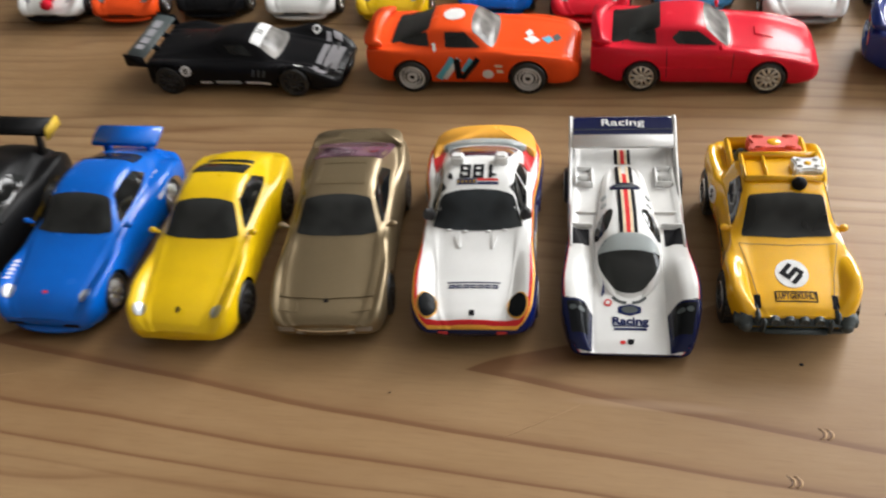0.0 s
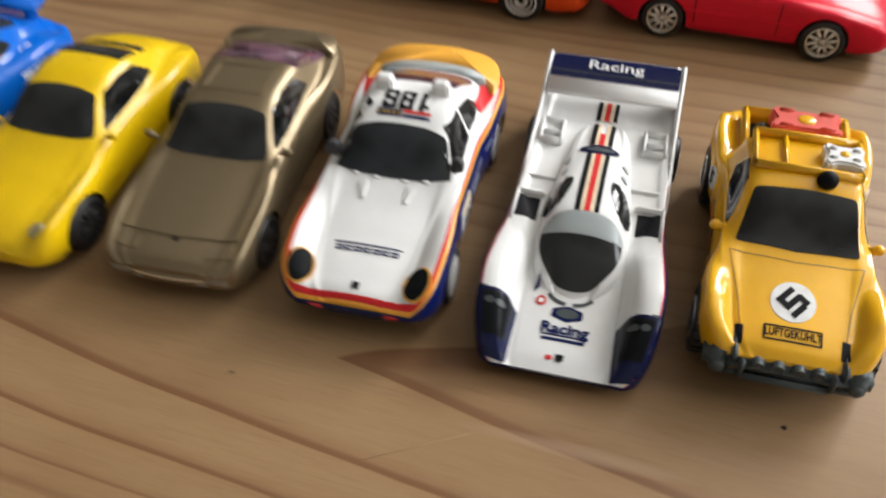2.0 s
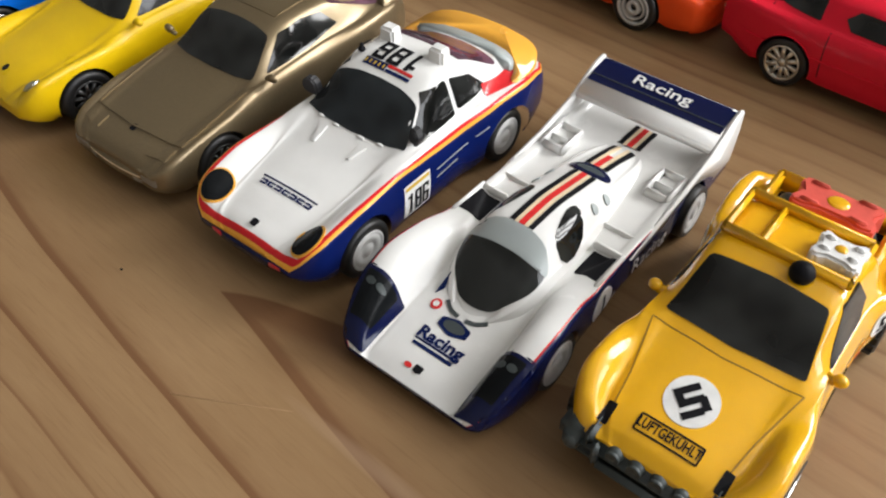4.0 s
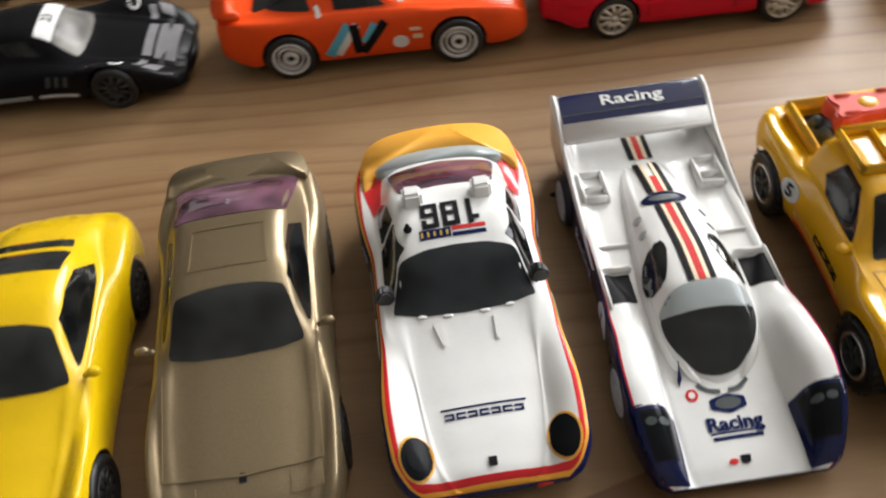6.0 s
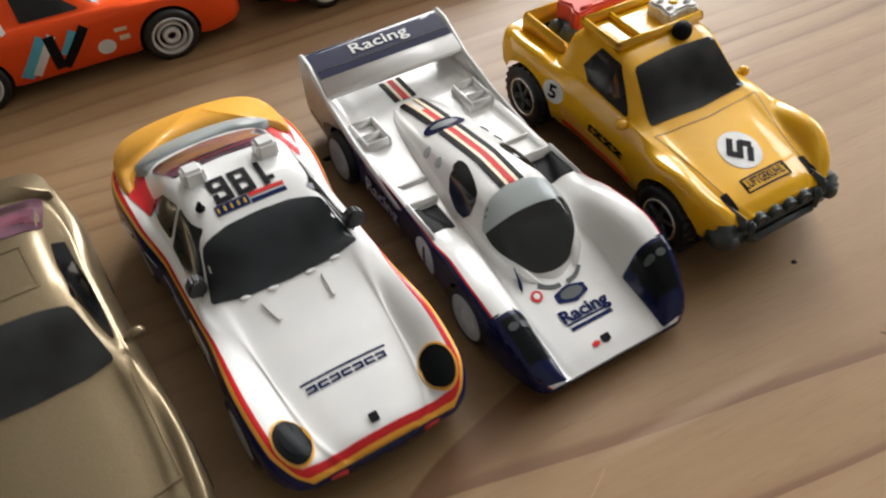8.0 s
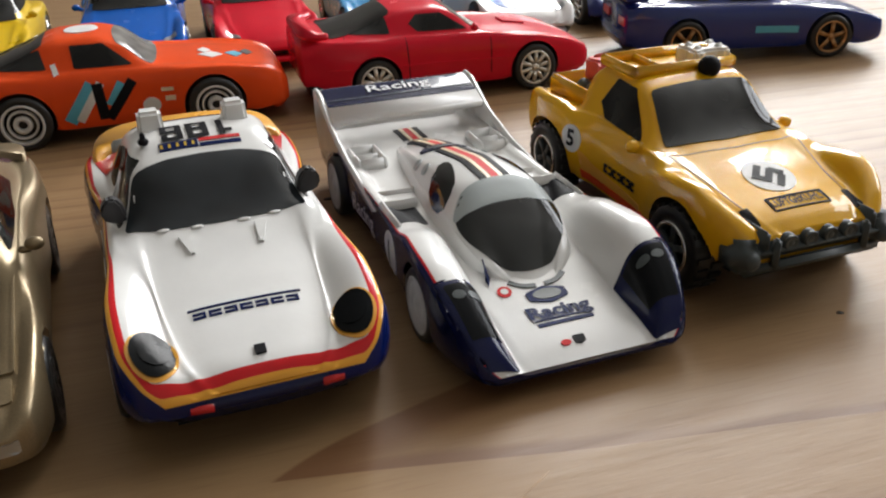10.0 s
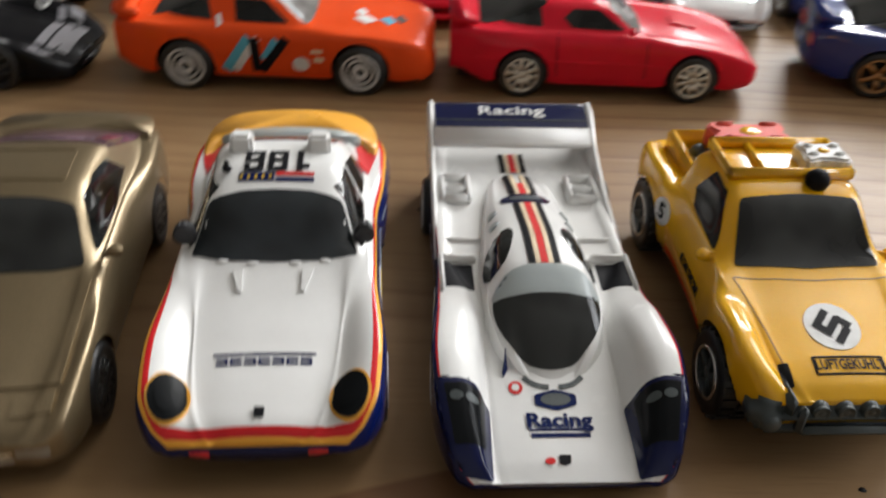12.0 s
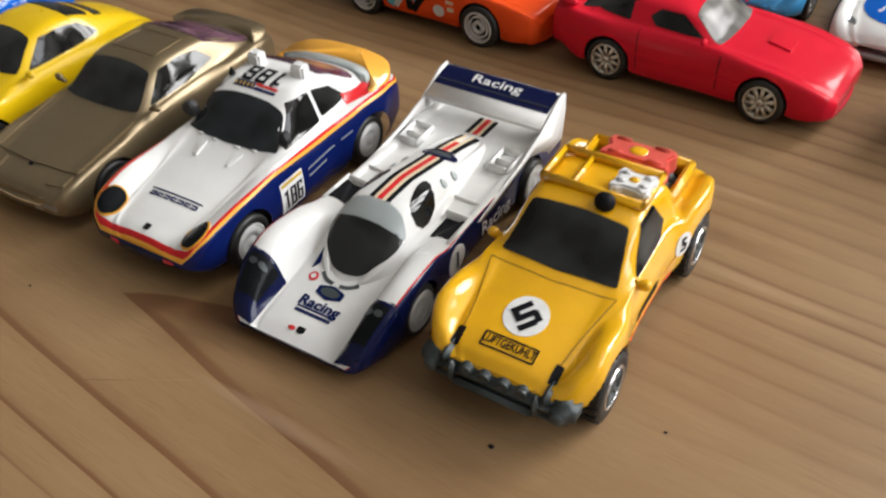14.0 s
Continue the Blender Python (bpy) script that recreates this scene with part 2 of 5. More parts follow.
def curve(pairs):
    """A smooth monotone curve through pairs, flat beyond its ends."""
    px, py = np.array([p[0] for p in pairs], float), np.array([p[1] for p in pairs], float)
    if len(px) == 1:
        return lambda q: py[0] + 0 * np.asarray(q, float)
    h, d = np.diff(px), np.diff(py) / np.diff(px)
    m = np.zeros(len(px))
    m[0], m[-1] = d[0], d[-1]
    for i in range(1, len(px) - 1):
        if d[i - 1] * d[i] > 0:
            w1, w2 = 2 * h[i] + h[i - 1], h[i] + 2 * h[i - 1]
            m[i] = (w1 + w2) / (w1 / d[i - 1] + w2 / d[i])

    def f(q):
        q = np.clip(np.asarray(q, float), px[0], px[-1])
        i = np.clip(np.searchsorted(px, q) - 1, 0, len(px) - 2)
        t = (q - px[i]) / h[i]
        return ((1 + 2 * t) * (1 - t) ** 2 * py[i] + t * (1 - t) ** 2 * h[i] * m[i]
                + t * t * (3 - 2 * t) * py[i + 1] + t * t * (t - 1) * h[i] * m[i + 1])
    return f


def chaikin(pts, times, closed=False):
    p = np.array(pts, float)
    for _ in range(times):
        q = np.roll(p, -1, 0) if closed else p[1:]
        a = p if closed else p[:-1]
        new_p = np.empty((2 * len(a), p.shape[1]))
        new_p[0::2], new_p[1::2] = 0.75 * a + 0.25 * q, 0.25 * a + 0.75 * q
        p = new_p if closed else np.vstack([p[:1], new_p[1:-1], p[-1:]])
    return p


def loft(length, bottom, plan, shoulder, belt, top, glass, roof, stations=104, wheels=(), arch=6.4, front=0.0, crown=0.5, edge=0.95, hump=(0.35, 0.5)):
    """A car shell in millimetres, nose at y = front: half-width, shoulder, belt and crown heights as curves along it,
    the cabin's half-width at belt and roof as fractions. Wheel arches are cut into the sides."""
    u = np.linspace(0, 1, stations)
    ys = front + length * (0.45 * u + 0.55 * (0.5 - 0.5 * np.cos(np.pi * u)))
    w, zs, zg, zr = curve(plan)(ys), curve(shoulder)(ys), curve(belt)(ys), curve(top)(ys)
    gf, rf, zb = curve(glass)(ys), curve(roof)(ys), curve(bottom)(ys)
    bm = bmesh.new()
    uv = bm.loops.layers.uv.new("way")
    rows, coord = [], {}
    for i, y in enumerate(ys):
        W, S, B, R, b = w[i], zs[i], zg[i], zr[i], zb[i]
        G, H = W * gf[i], W * rf[i]
        half = [(W * 0.93, b), (W * 0.985, b + 0.18 * (S - b)), (W, b + 0.5 * (S - b)), (W * 0.99, b + 0.8 * (S - b)), (W * edge, S),
                (G + hump[0] * (W * edge - G), max(S, B) * hump[1] + B * (1 - hump[1])), (G, B), (H + 0.45 * (G - H), B + 0.55 * (R - B)), (H, R - crown), (H * 0.5, R)]
        full = half + [(-a, c) for a, c in reversed(half)]
        sec = chaikin(full, 2)
        row = []
        for k, (a, c) in enumerate(sec):
            v = bm.verts.new((a * MM, y * MM, c * MM))
            t = k / (len(sec) - 1)
            coord[v] = (y, 1 - abs(2 * t - 1))
            row.append(v)
        rows.append(row)
    for a, b in zip(rows, rows[1:]):
        for k in range(len(a) - 1):
            bm.faces.new((a[k], b[k], b[k + 1], a[k + 1]))
    for row in (rows[0], list(reversed(rows[-1]))):
        n = len(row)
        for k in range(n // 2 - 1):
            bm.faces.new((row[k], row[k + 1], row[n - 2 - k], row[n - 1 - k]))
    for f in bm.faces:
        for lp in f.loops:
            lp[uv].uv = coord[lp.vert]
    if wheels:
        bm.normal_update()
        wf = curve(plan)
        gone = []
        for f in bm.faces:
            c = f.calc_center_median() / MM
            if any(k not in coord for k in f.verts):
                continue
            if abs(c.x) > 0.72 * float(wf(c.y)) and sum(coord[v][1] for v in f.verts) / 4 < 0.375:
                for wy, wz in wheels:
                    if math.hypot(c.y - wy, c.z - wz) < arch:
                        gone.append(f)
                        break
        bmesh.ops.delete(bm, geom=gone, context="FACES")
        for v in bm.verts:
            c = v.co / MM
            if v.is_boundary and coord[v][1] < 0.385 and abs(c.x) > 0.7 * float(wf(c.y)):
                for wy, wz in wheels:
                    d = math.hypot(c.y - wy, c.z - wz)
                    if 0.01 < d < arch * 1.22 and c.z > 2.0:
                        k = arch / d
                        v.co.y, v.co.z = (wy + (c.y - wy) * k) * MM, max(c.z if k < 0 else wz + (c.z - wz) * k, 0) * MM
    bmesh.ops.recalc_face_normals(bm, faces=bm.faces)
    return bm


class Skin:
    """The shell that windows, stripes and lettering are laid on."""

    def __init__(self, bm):
        bm.normal_update()
        self.tree = BVHTree.FromBMesh(bm)

    WAYS = {"top": (0, 0, -1), "left": (1, 0, 0), "right": (-1, 0, 0), "front": (0, 1, 0), "back": (0, -1, 0)}

    def lay(self, a, b, way, off):
        d = Vector(self.WAYS[way])
        p = Vector((a, b, 0)) * MM if way == "top" else Vector((0, a, b)) * MM if way in ("left", "right") else Vector((a, 0, b)) * MM
        p -= d * (0.3 if way not in ("front",) else 0.1)
        if way == "back":
            p.y = 0.3
        hit, nor, _, _ = self.tree.ray_cast(p, d)
        if hit is None:
            hit, nor, _, _ = self.tree.find_nearest(p + d * (0.3 - 0.012))
        if nor.dot(d) > 0:
            nor = -nor
        return hit + nor * off * MM


def blunt(pts, r=0.22, times=3):
    """A closed outline with rounded corners."""
    out, n = [], len(pts)
    for i in range(n):
        a, b, c = (np.array(pts[(i + k) % n], float) for k in (-1, 0, 1))
        out += [b + (a - b) * r, b + (b - b), b + (c - b) * r]
    return chaikin(out, times, True)


def disc(cx, cy, r, ry=None, n=36):
    return [(cx + r * math.cos(2 * math.pi * i / n), cy + (ry or r) * math.sin(2 * math.pi * i / n)) for i in range(n)]


def drape(skin, name, outline, material, parent, way="top", off=0.14, rings=7, label="", inner=0.0):
    """A thin layer with that outline laid over the shell, its rim tucked in. inner: leaves a hole of that share."""
    o = np.array(outline, float)
    seg = []
    for i in range(len(o)):
        a, b = o[i], o[(i + 1) % len(o)]
        k = max(1, int(np.hypot(*(b - a)) / 1.2))
        seg += [a + (b - a) * j / k for j in range(k)]
    o = np.array(seg)
    c = o.mean(0)
    bm = bmesh.new()
    prev = None
    first = bm.verts.new(skin.lay(c[0], c[1], way, off)) if not inner else None
    for s in range(0 if inner else 1, rings + 2):
        k = (inner + (1 - inner) * s / rings) if s <= rings else 1.0
        h = off if s <= rings else -0.15
        ring = [bm.verts.new(skin.lay(*(c + (q - c) * k), way, h)) for q in o]
        n = len(ring)
        if s == rings + 1:
            prev = [bm.verts.new(v.co) for v in prev]
        if prev is None and first is not None:
            for i in range(n):
                bm.faces.new((first, ring[i], ring[(i + 1) % n]))
        elif prev is not None:
            for i in range(n):
                bm.faces.new((prev[i], ring[i], ring[(i + 1) % n], prev[(i + 1) % n]))
        prev = ring
    bmesh.ops.recalc_face_normals(bm, faces=bm.faces)
    return part(name, bm, material, parent, label)


def ribbon(skin, name, path, width, material, parent, way="top", off=0.14, label="", step=0.8):
    """A narrow band along a path laid over the shell. width: one number, or one for each end."""
    p = np.array(path, float)
    w0, w1 = width if isinstance(width, tuple) else (width, width)
    pts = []
    for a, b in zip(p, p[1:]):
        k = max(1, int(np.hypot(*(b - a)) / step))
        pts += [a + (b - a) * j / k for j in range(k)]
    pts = np.array(pts + [p[-1]])
    bm = bmesh.new()
    prev = None
    for i, q in enumerate(pts):
        t = pts[min(i + 1, len(pts) - 1)] - pts[max(i - 1, 0)]
        nrm = np.array((-t[1], t[0])) / (np.hypot(*t) or 1)
        w = w0 + (w1 - w0) * i / (len(pts) - 1)
        row = [bm.verts.new(skin.lay(*(q + nrm * w * s), way, off if abs(s) < 0.5 else -0.1)) for s in (-0.501, -0.4991, -0.499, 0, 0.499, 0.4991, 0.501)]
        if prev:
            for k in (0, 2, 3, 5):
                bm.faces.new((prev[k], row[k], row[k + 1], prev[k + 1]))
        prev = row
    bmesh.ops.recalc_face_normals(bm, faces=bm.faces)
    return part(name, bm, material, parent, label)


def letters(skin, words, a, b, size, material, parent, way="top", turn=0.0, off=0.2, bold=0.0, mirror=False, wide=1.0, name="lettering", slant=0.0):
    """Printed words laid over the shell, centred at a, b."""
    cu = bpy.data.curves.new("words", "FONT")
    cu.body, cu.size, cu.align_x, cu.align_y, cu.offset, cu.resolution_u = words, size, "CENTER", "CENTER", bold * size, 3
    cu.shear = slant
    tmp = bpy.data.objects.new("words", cu)
    me = bpy.data.meshes.new_from_object(tmp)
    bpy.data.objects.remove(tmp)
    bm = bmesh.new()
    bm.from_mesh(me)
    bpy.data.meshes.remove(me)
    bmesh.ops.triangulate(bm, faces=bm.faces)
    for _ in range(3):
        long = [e for e in bm.edges if e.calc_length() > 0.9]
        if not long:
            break
        bmesh.ops.subdivide_edges(bm, edges=long, cuts=1)
        bmesh.ops.triangulate(bm, faces=bm.faces)
    ca, sa = math.cos(radians(turn)), math.sin(radians(turn))
    for v in bm.verts:
        px, py = v.co.x * wide * (-1 if mirror else 1), v.co.y
        v.co = skin.lay(a + px * ca - py * sa, b + px * sa + py * ca, way, off)
    bmesh.ops.recalc_face_normals(bm, faces=bm.faces)
    return part(name, bm, material, parent, "", smooth=False)


def strokes(text, w, h, t, gap):
    """Heavy squared figures as upright rectangles, centred."""
    m = (h - t) / 2
    cells = {"1": [(w * 0.45, w * 0.45 + t, 0, h), (w * 0.1, w * 0.45, h - 1.7 * t, h - 0.7 * t)],
             "8": [(0, t, 0, h), (w - t, w, 0, h), (t, w - t, 0, t), (t, w - t, m, m + t), (t, w - t, h - t, h)],
             "6": [(0, t, 0, h), (w - t, w, 0, m + t), (w - t, w, h - 1.9 * t, h), (t, w - t, 0, t), (t, w - t, m, m + t), (t, w - t, h - t, h)],
             "5": [(w * 0.06, w * 0.94, h - t, h), (w * 0.06, w * 0.06 + t, m, h - t), (w * 0.06 + t, w * 0.92, m, m + t), (w - t, w, t * 0.3, m + t * 0.7), (0, w - t, 0, t)]}
    out, x = [], -(len(text) * (w + gap) - gap) / 2
    for c in text:
        out += [(x + a, x + b, c0 - h / 2, c1 - h / 2) for a, b, c0, c1 in cells[c]]
        x += w + gap
    return out


def figures(skin, text, a, b, w, h, t, material, parent, way="top", turn=0.0, off=0.22, gap=0.5, mirror=False, name="race_number"):
    """Squared race figures laid over the shell as one mesh."""
    bm = bmesh.new()
    ca, sa = math.cos(radians(turn)), math.sin(radians(turn))
    for x0, x1, y0, y1 in strokes(text, w, h, t, gap):
        nx, ny = max(1, math.ceil((x1 - x0) / 0.7)), max(1, math.ceil((y1 - y0) / 0.7))
        grid = []
        for i in range(nx + 1):
            col = []
            for j in range(ny + 1):
                px, py = (x0 + (x1 - x0) * i / nx) * (-1 if mirror else 1), y0 + (y1 - y0) * j / ny
                col.append(bm.verts.new(skin.lay(a + px * ca - py * sa, b + px * sa + py * ca, way, off)))
            grid.append(col)
        for p, q in zip(grid, grid[1:]):
            for j in range(ny):
                bm.faces.new((p[j], q[j], q[j + 1], p[j + 1]))
    bmesh.ops.recalc_face_normals(bm, faces=bm.faces)
    return part(name, bm, material, parent, "", smooth=False)


def block(x0, x1, y0, y1, z0, z1, bevel=0.3, taper=0.0, segments=2):
    """A box in millimetres with rounded edges, its top drawn in by taper."""
    bm = bmesh.new()
    bmesh.ops.create_cube(bm, size=1)
    for v in bm.verts:
        k = 1 - taper if v.co.z > 0 else 1
        v.co = Vector(((x0 + x1) / 2 + v.co.x * (x1 - x0) * k, (y0 + y1) / 2 + v.co.y * (y1 - y0) * k, (z0 + z1) / 2 + v.co.z * (z1 - z0))) * MM
    if bevel:
        bmesh.ops.bevel(bm, geom=bm.edges, offset=bevel * MM, segments=segments, affect="EDGES", clamp_overlap=True)
    return bm


def extrude(outline, z0, z1, bevel=0.0, flip=None):
    """A plate with that outline in millimetres. flip maps a point (a, b, c) to x, y, z."""
    f = flip or (lambda a, b, c: (a, b, c))
    bm = bmesh.new()
    lo = [bm.verts.new(Vector(f(a, b, z0)) * MM) for a, b in outline]
    hi = [bm.verts.new(Vector(f(a, b, z1)) * MM) for a, b in outline]
    n = len(lo)
    bm.faces.new(list(reversed(lo)))
    bm.faces.new(hi)
    for i in range(n):
        bm.faces.new((lo[i], lo[(i + 1) % n], hi[(i + 1) % n], hi[i]))
    bmesh.ops.recalc_face_normals(bm, faces=bm.faces)
    if bevel:
        bmesh.ops.bevel(bm, geom=[e for e in bm.edges if len(e.link_faces) == 2 and e.calc_face_angle(0) > 0.6], offset=bevel * MM, segments=2, affect="EDGES", clamp_overlap=True)
    return bm


def ball(x, y, z, rx, ry, rz, seg=20):
    bm = bmesh.new()
    bmesh.ops.create_uvsphere(bm, u_segments=seg, v_segments=seg // 2 + 2, radius=1)
    for v in bm.verts:
        v.co = Vector((x + v.co.x * rx, y + v.co.y * ry, z + v.co.z * rz)) * MM
    return bm


def lathe(profile, n=40, caps=True):
    """A turned ring about the x axis from (x, radius) pairs in millimetres."""
    bm = bmesh.new()
    rows = []
    for x, r in profile:
        rows.append([bm.verts.new((x * MM, r * math.cos(2 * math.pi * i / n) * MM, r * math.sin(2 * math.pi * i / n) * MM)) for i in range(n)])
    for a, b in zip(rows, rows[1:]):
        for i in range(n):
            bm.faces.new((a[i], b[i], b[(i + 1) % n], a[(i + 1) % n]))
    for row in (rows[0], rows[-1]) if caps else ():
        bm.faces.new(row)
    bmesh.ops.recalc_face_normals(bm, faces=bm.faces)
    return bm


def join(*bms):
    out = bms[0]
    for b in bms[1:]:
        me = bpy.data.meshes.new("tmp")
        b.to_mesh(me)
        b.free()
        out.from_mesh(me)
        bpy.data.meshes.remove(me)
    return out


def rim_mesh(r, style):
    """A wheel face about the x axis, outside at plus x."""
    if style == "disc":
        return lathe([(-1.2, r), (0.15, r), (0.3, r * 0.94), (-0.1, r * 0.86), (0.1, r * 0.8), (0.1, r * 0.45), (-0.15, r * 0.4), (0.25, r * 0.28), (0.3, 0.01)])
    spokes = {"five": 5, "ten": 10, "mesh": 16, "target": 0, "steel": 8}[style]
    bm = lathe([(-1.2, r), (0.2, r), (0.25, r * (0.88 if style == "target" else 0.9)), (-1.0, r * (0.85 if style == "target" else 0.84))], 40, False)
    if spokes:
        bm = join(bm, lathe([(-0.9, r * 0.24), (0.15, r * 0.22), (0.2, 0.01)], 20))
    if style == "target":
        bm = join(bm, lathe([(-0.9, r * 0.72), (0.15, r * 0.70), (0.15, r * 0.62), (-0.9, r * 0.6)], 36, False), lathe([(-0.9, r * 0.44), (0.2, r * 0.42), (0.2, r * 0.22), (-0.5, r * 0.2)], 32, False))
    for i in range(spokes):
        s = block(-0.5, 0.1, -r * 0.08 - 2.0 / (spokes + 6), r * 0.08 + 2.0 / (spokes + 6), r * 0.15, r * 0.9, 0.0)
        bmesh.ops.rotate(s, verts=s.verts, cent=(0, 0, 0), matrix=Matrix.Rotation(2 * math.pi * i / spokes, 3, "X"))
        bm = join(bm, s)
    return bm


def tyre_mesh(r, w, inner=0.66):
    bm = lathe([(-w / 2, r * 0.62), (-w / 2, r * 0.92), (-w / 2 + 0.5, r), (w / 2 - 0.5, r), (w / 2, r * 0.93), (w / 2, r * inner), (w / 2 - 1.2, r * (inner - 0.04))])
    return bm


def add_wheels(car, spots, track, r, w=4.2, style="five", rim=None, tyre=None, rim_share=0.68, knobs=False, label="", ring=None):
    """Two wheels at each (y, z) spot, each a hub with a tyre and a rim."""
    rim, tyre = rim or M_CHROME, tyre or M_TYRE
    first, lug = None, None
    for y, z in spots:
        for side in (1, -1):
            at = pose(side * track * MM, y * MM, z * MM, 0, 0, 0 if side > 0 else 180)
            if first is None:
                hub = part("wheel", lathe([(-w / 2 + 0.2, r * 0.55), (-0.2, r * 0.55)], 24), M_CHASSIS, car, label)
                t = part("tyre", tyre_mesh(r, w, rim_share * 0.985), tyre, hub)
                f = part("rim", rim_mesh(r * rim_share, style), rim, hub)
                f.matrix_basis = pose((w / 2 - 0.15) * MM, 0, 0)
                if ring:
                    g = part("rim_ring", lathe([(-0.2, r * rim_share * 1.06), (0.35, r * rim_share * 1.06), (0.4, r * rim_share * 0.95), (-0.2, r * rim_share * 0.93)], 40, False), ring, hub)
                    g.matrix_basis = f.matrix_basis.copy()
                hub.matrix_basis = at
                first = (hub, t, f, g if ring else None)
            else:
                h2 = twin("wheel", first[0], car, at @ pose(0, 0, 0, 23 * len(car.children), 0, 0))
                twin("tyre", first[1], h2, Matrix())
                twin("rim", first[2], h2, first[2].matrix_basis.copy())
                if first[3]:
                    twin("rim_ring", first[3], h2, first[3].matrix_basis.copy())
            wheel = first[0] if y == spots[0][0] and side > 0 else h2
            for i in range(44 if knobs else 0):
                row = 1 if i % 2 else -1
                m = pose(row * w * 0.24 * MM, 0, 0, 360 * i / 44)
                if lug is None:
                    lug = part("tread_block", block(-w * 0.2, w * 0.2, -0.42, 0.42, r - 0.4, r + 0.35, 0.0), tyre, wheel, smooth=False)
                    lug.matrix_basis = m
                else:
                    twin("tread_block", lug, wheel, m)


def chassis(car, plan, length, top=7.0, low=2.2, front=0.0, inset=0.86):
    f = curve(plan)
    ys = np.linspace(front + 5.0, front + length - 2.0, 16)
    right = [(float(f(y)) * inset - 3.4, y) for y in ys]
    part("chassis", extrude(right + [(-a, b) for a, b in reversed(right)], low, top), M_CHASSIS, car, "dark plastic chassis")


def thing(name, label, category, x, y, z=0.0, turn=0.0, group=""):
    """The empty at the base of a thing."""
    ob = new(name)
    ob.empty_display_size = 0.01
    ob.matrix_world = pose(x * MM, y * MM, z * MM, 0, 0, turn)
    return tagged(ob, label, category, group)


def mirrors(car, x, y, z, material, sx=2.0, sz=1.5):
    for side in (1, -1):
        bm = ball(side * x, y, z, sx * 0.62, 0.8, sz * 0.6, 14)
        bm = join(bm, block(side * (x - 1.2) - 0.8, side * (x - 1.2) + 0.8, y - 0.4, y + 0.5, z - 1.0, z - 0.2, 0.2))
        part("mirror", bm, material, car)

# ---- the room and the table ----
def slab(name, x0, x1, y0, y1, z0, z1, material, kind="structure", label="", category="", bevel=0.0):
    bm = block(x0 * 1000, x1 * 1000, y0 * 1000, y1 * 1000, z0 * 1000, z1 * 1000, bevel)
    ob = part(name, bm, material, None, label, smooth=False)
    return tagged(ob, label, category, "", kind)


slab("floor", -2.2, 2.2, -2.2, 1.8, -0.80, -0.75, M_FLOOR, label="dark boarded floor of the room", category="floor")
slab("ceiling", -2.2, 2.2, -2.2, 1.8, 1.85, 1.9, M_CEIL, label="plain white plaster ceiling", category="ceiling")
slab("wall_south", -2.2, 2.2, -2.2, -2.1, -0.75, 1.85, M_WALL, label="plain pale plaster wall", category="wall")
slab("wall_west", -2.2, -2.1, -2.1, 1.7, -0.75, 1.85, M_WALL, label="plain pale plaster wall", category="wall")


def wall_with_window(name, along, place, lo, hi, w0, w1, s0, s1):
    """A wall with one opening, in four butted pieces of one mesh. along: the axis that it runs on."""
    bms = []
    for a0, a1, z0, z1 in ((lo, w0, -0.75, 1.85), (w1, hi, -0.75, 1.85), (w0, w1, -0.75, s0), (w0, w1, s1, 1.85)):
        b = (a0, a1, place, place + 0.1) if along == "x" else (place, place + 0.1, a0, a1)
        bms.append(block(*[k * 1000 for k in b], z0 * 1000, z1 * 1000, 0))
    ob = part(name, join(*bms), M_WALL, None, smooth=False)
    return tagged(ob, "plain pale plaster wall with a window opening", "wall", "", "structure")


wall_with_window("wall_north", "x", 1.6, -2.1, 2.1, 0.53, 1.87, 0.5, 1.78)
wall_with_window("wall_east", "y", 2.0, -2.1, 1.6, -0.12, 1.22, 0.45, 1.72)



def casement(name, along, place, lo, hi, s0, s1, bars, label):
    """A timber window frame with a sill and upright bars, set in its opening."""
    def put(a0, a1, z0, z1, d0=-0.03, d1=0.03):
        b = (a0, a1, place + d0, place + d1) if along == "x" else (place + d0, place + d1, a0, a1)
        return block(*[k * 1000 for k in b], z0 * 1000, z1 * 1000, 2.0)
    base = new(name)
    tagged(base, label, "window", "", "structure")
    part("window_sill", put(lo, hi, s0, s0 + 0.03, -0.09, 0.03), M_FRAME, base)
    part("window_frame", join(put(lo, lo + 0.05, s0 + 0.03, s1 - 0.05), put(hi - 0.05, hi, s0 + 0.03, s1 - 0.05), put(lo, hi, s1 - 0.05, s1)), M_FRAME, base)
    for q in bars:
        part("mullion", put(q - 0.03, q + 0.03, s0 + 0.03, s1 - 0.05), M_FRAME, base)
    part("transom", put(lo + 0.05, hi - 0.05, s1 - 0.34, s1 - 0.30, -0.02, 0.02), M_FRAME, base)


M_FRAME = plastic("dark_window_timber", (0.09, 0.055, 0.035), 0.5, 0.3)
casement("window_1", "x", 1.57, 0.53, 1.87, 0.5, 1.78, (0.97, 1.43), "dark timber window in three lights")
# unseen second window, added to frame the side light
casement("added_side_window", "y", 1.97, -0.12, 1.22, 0.45, 1.72, (0.55,), "unseen dark timber window in two lights, added around the side light")

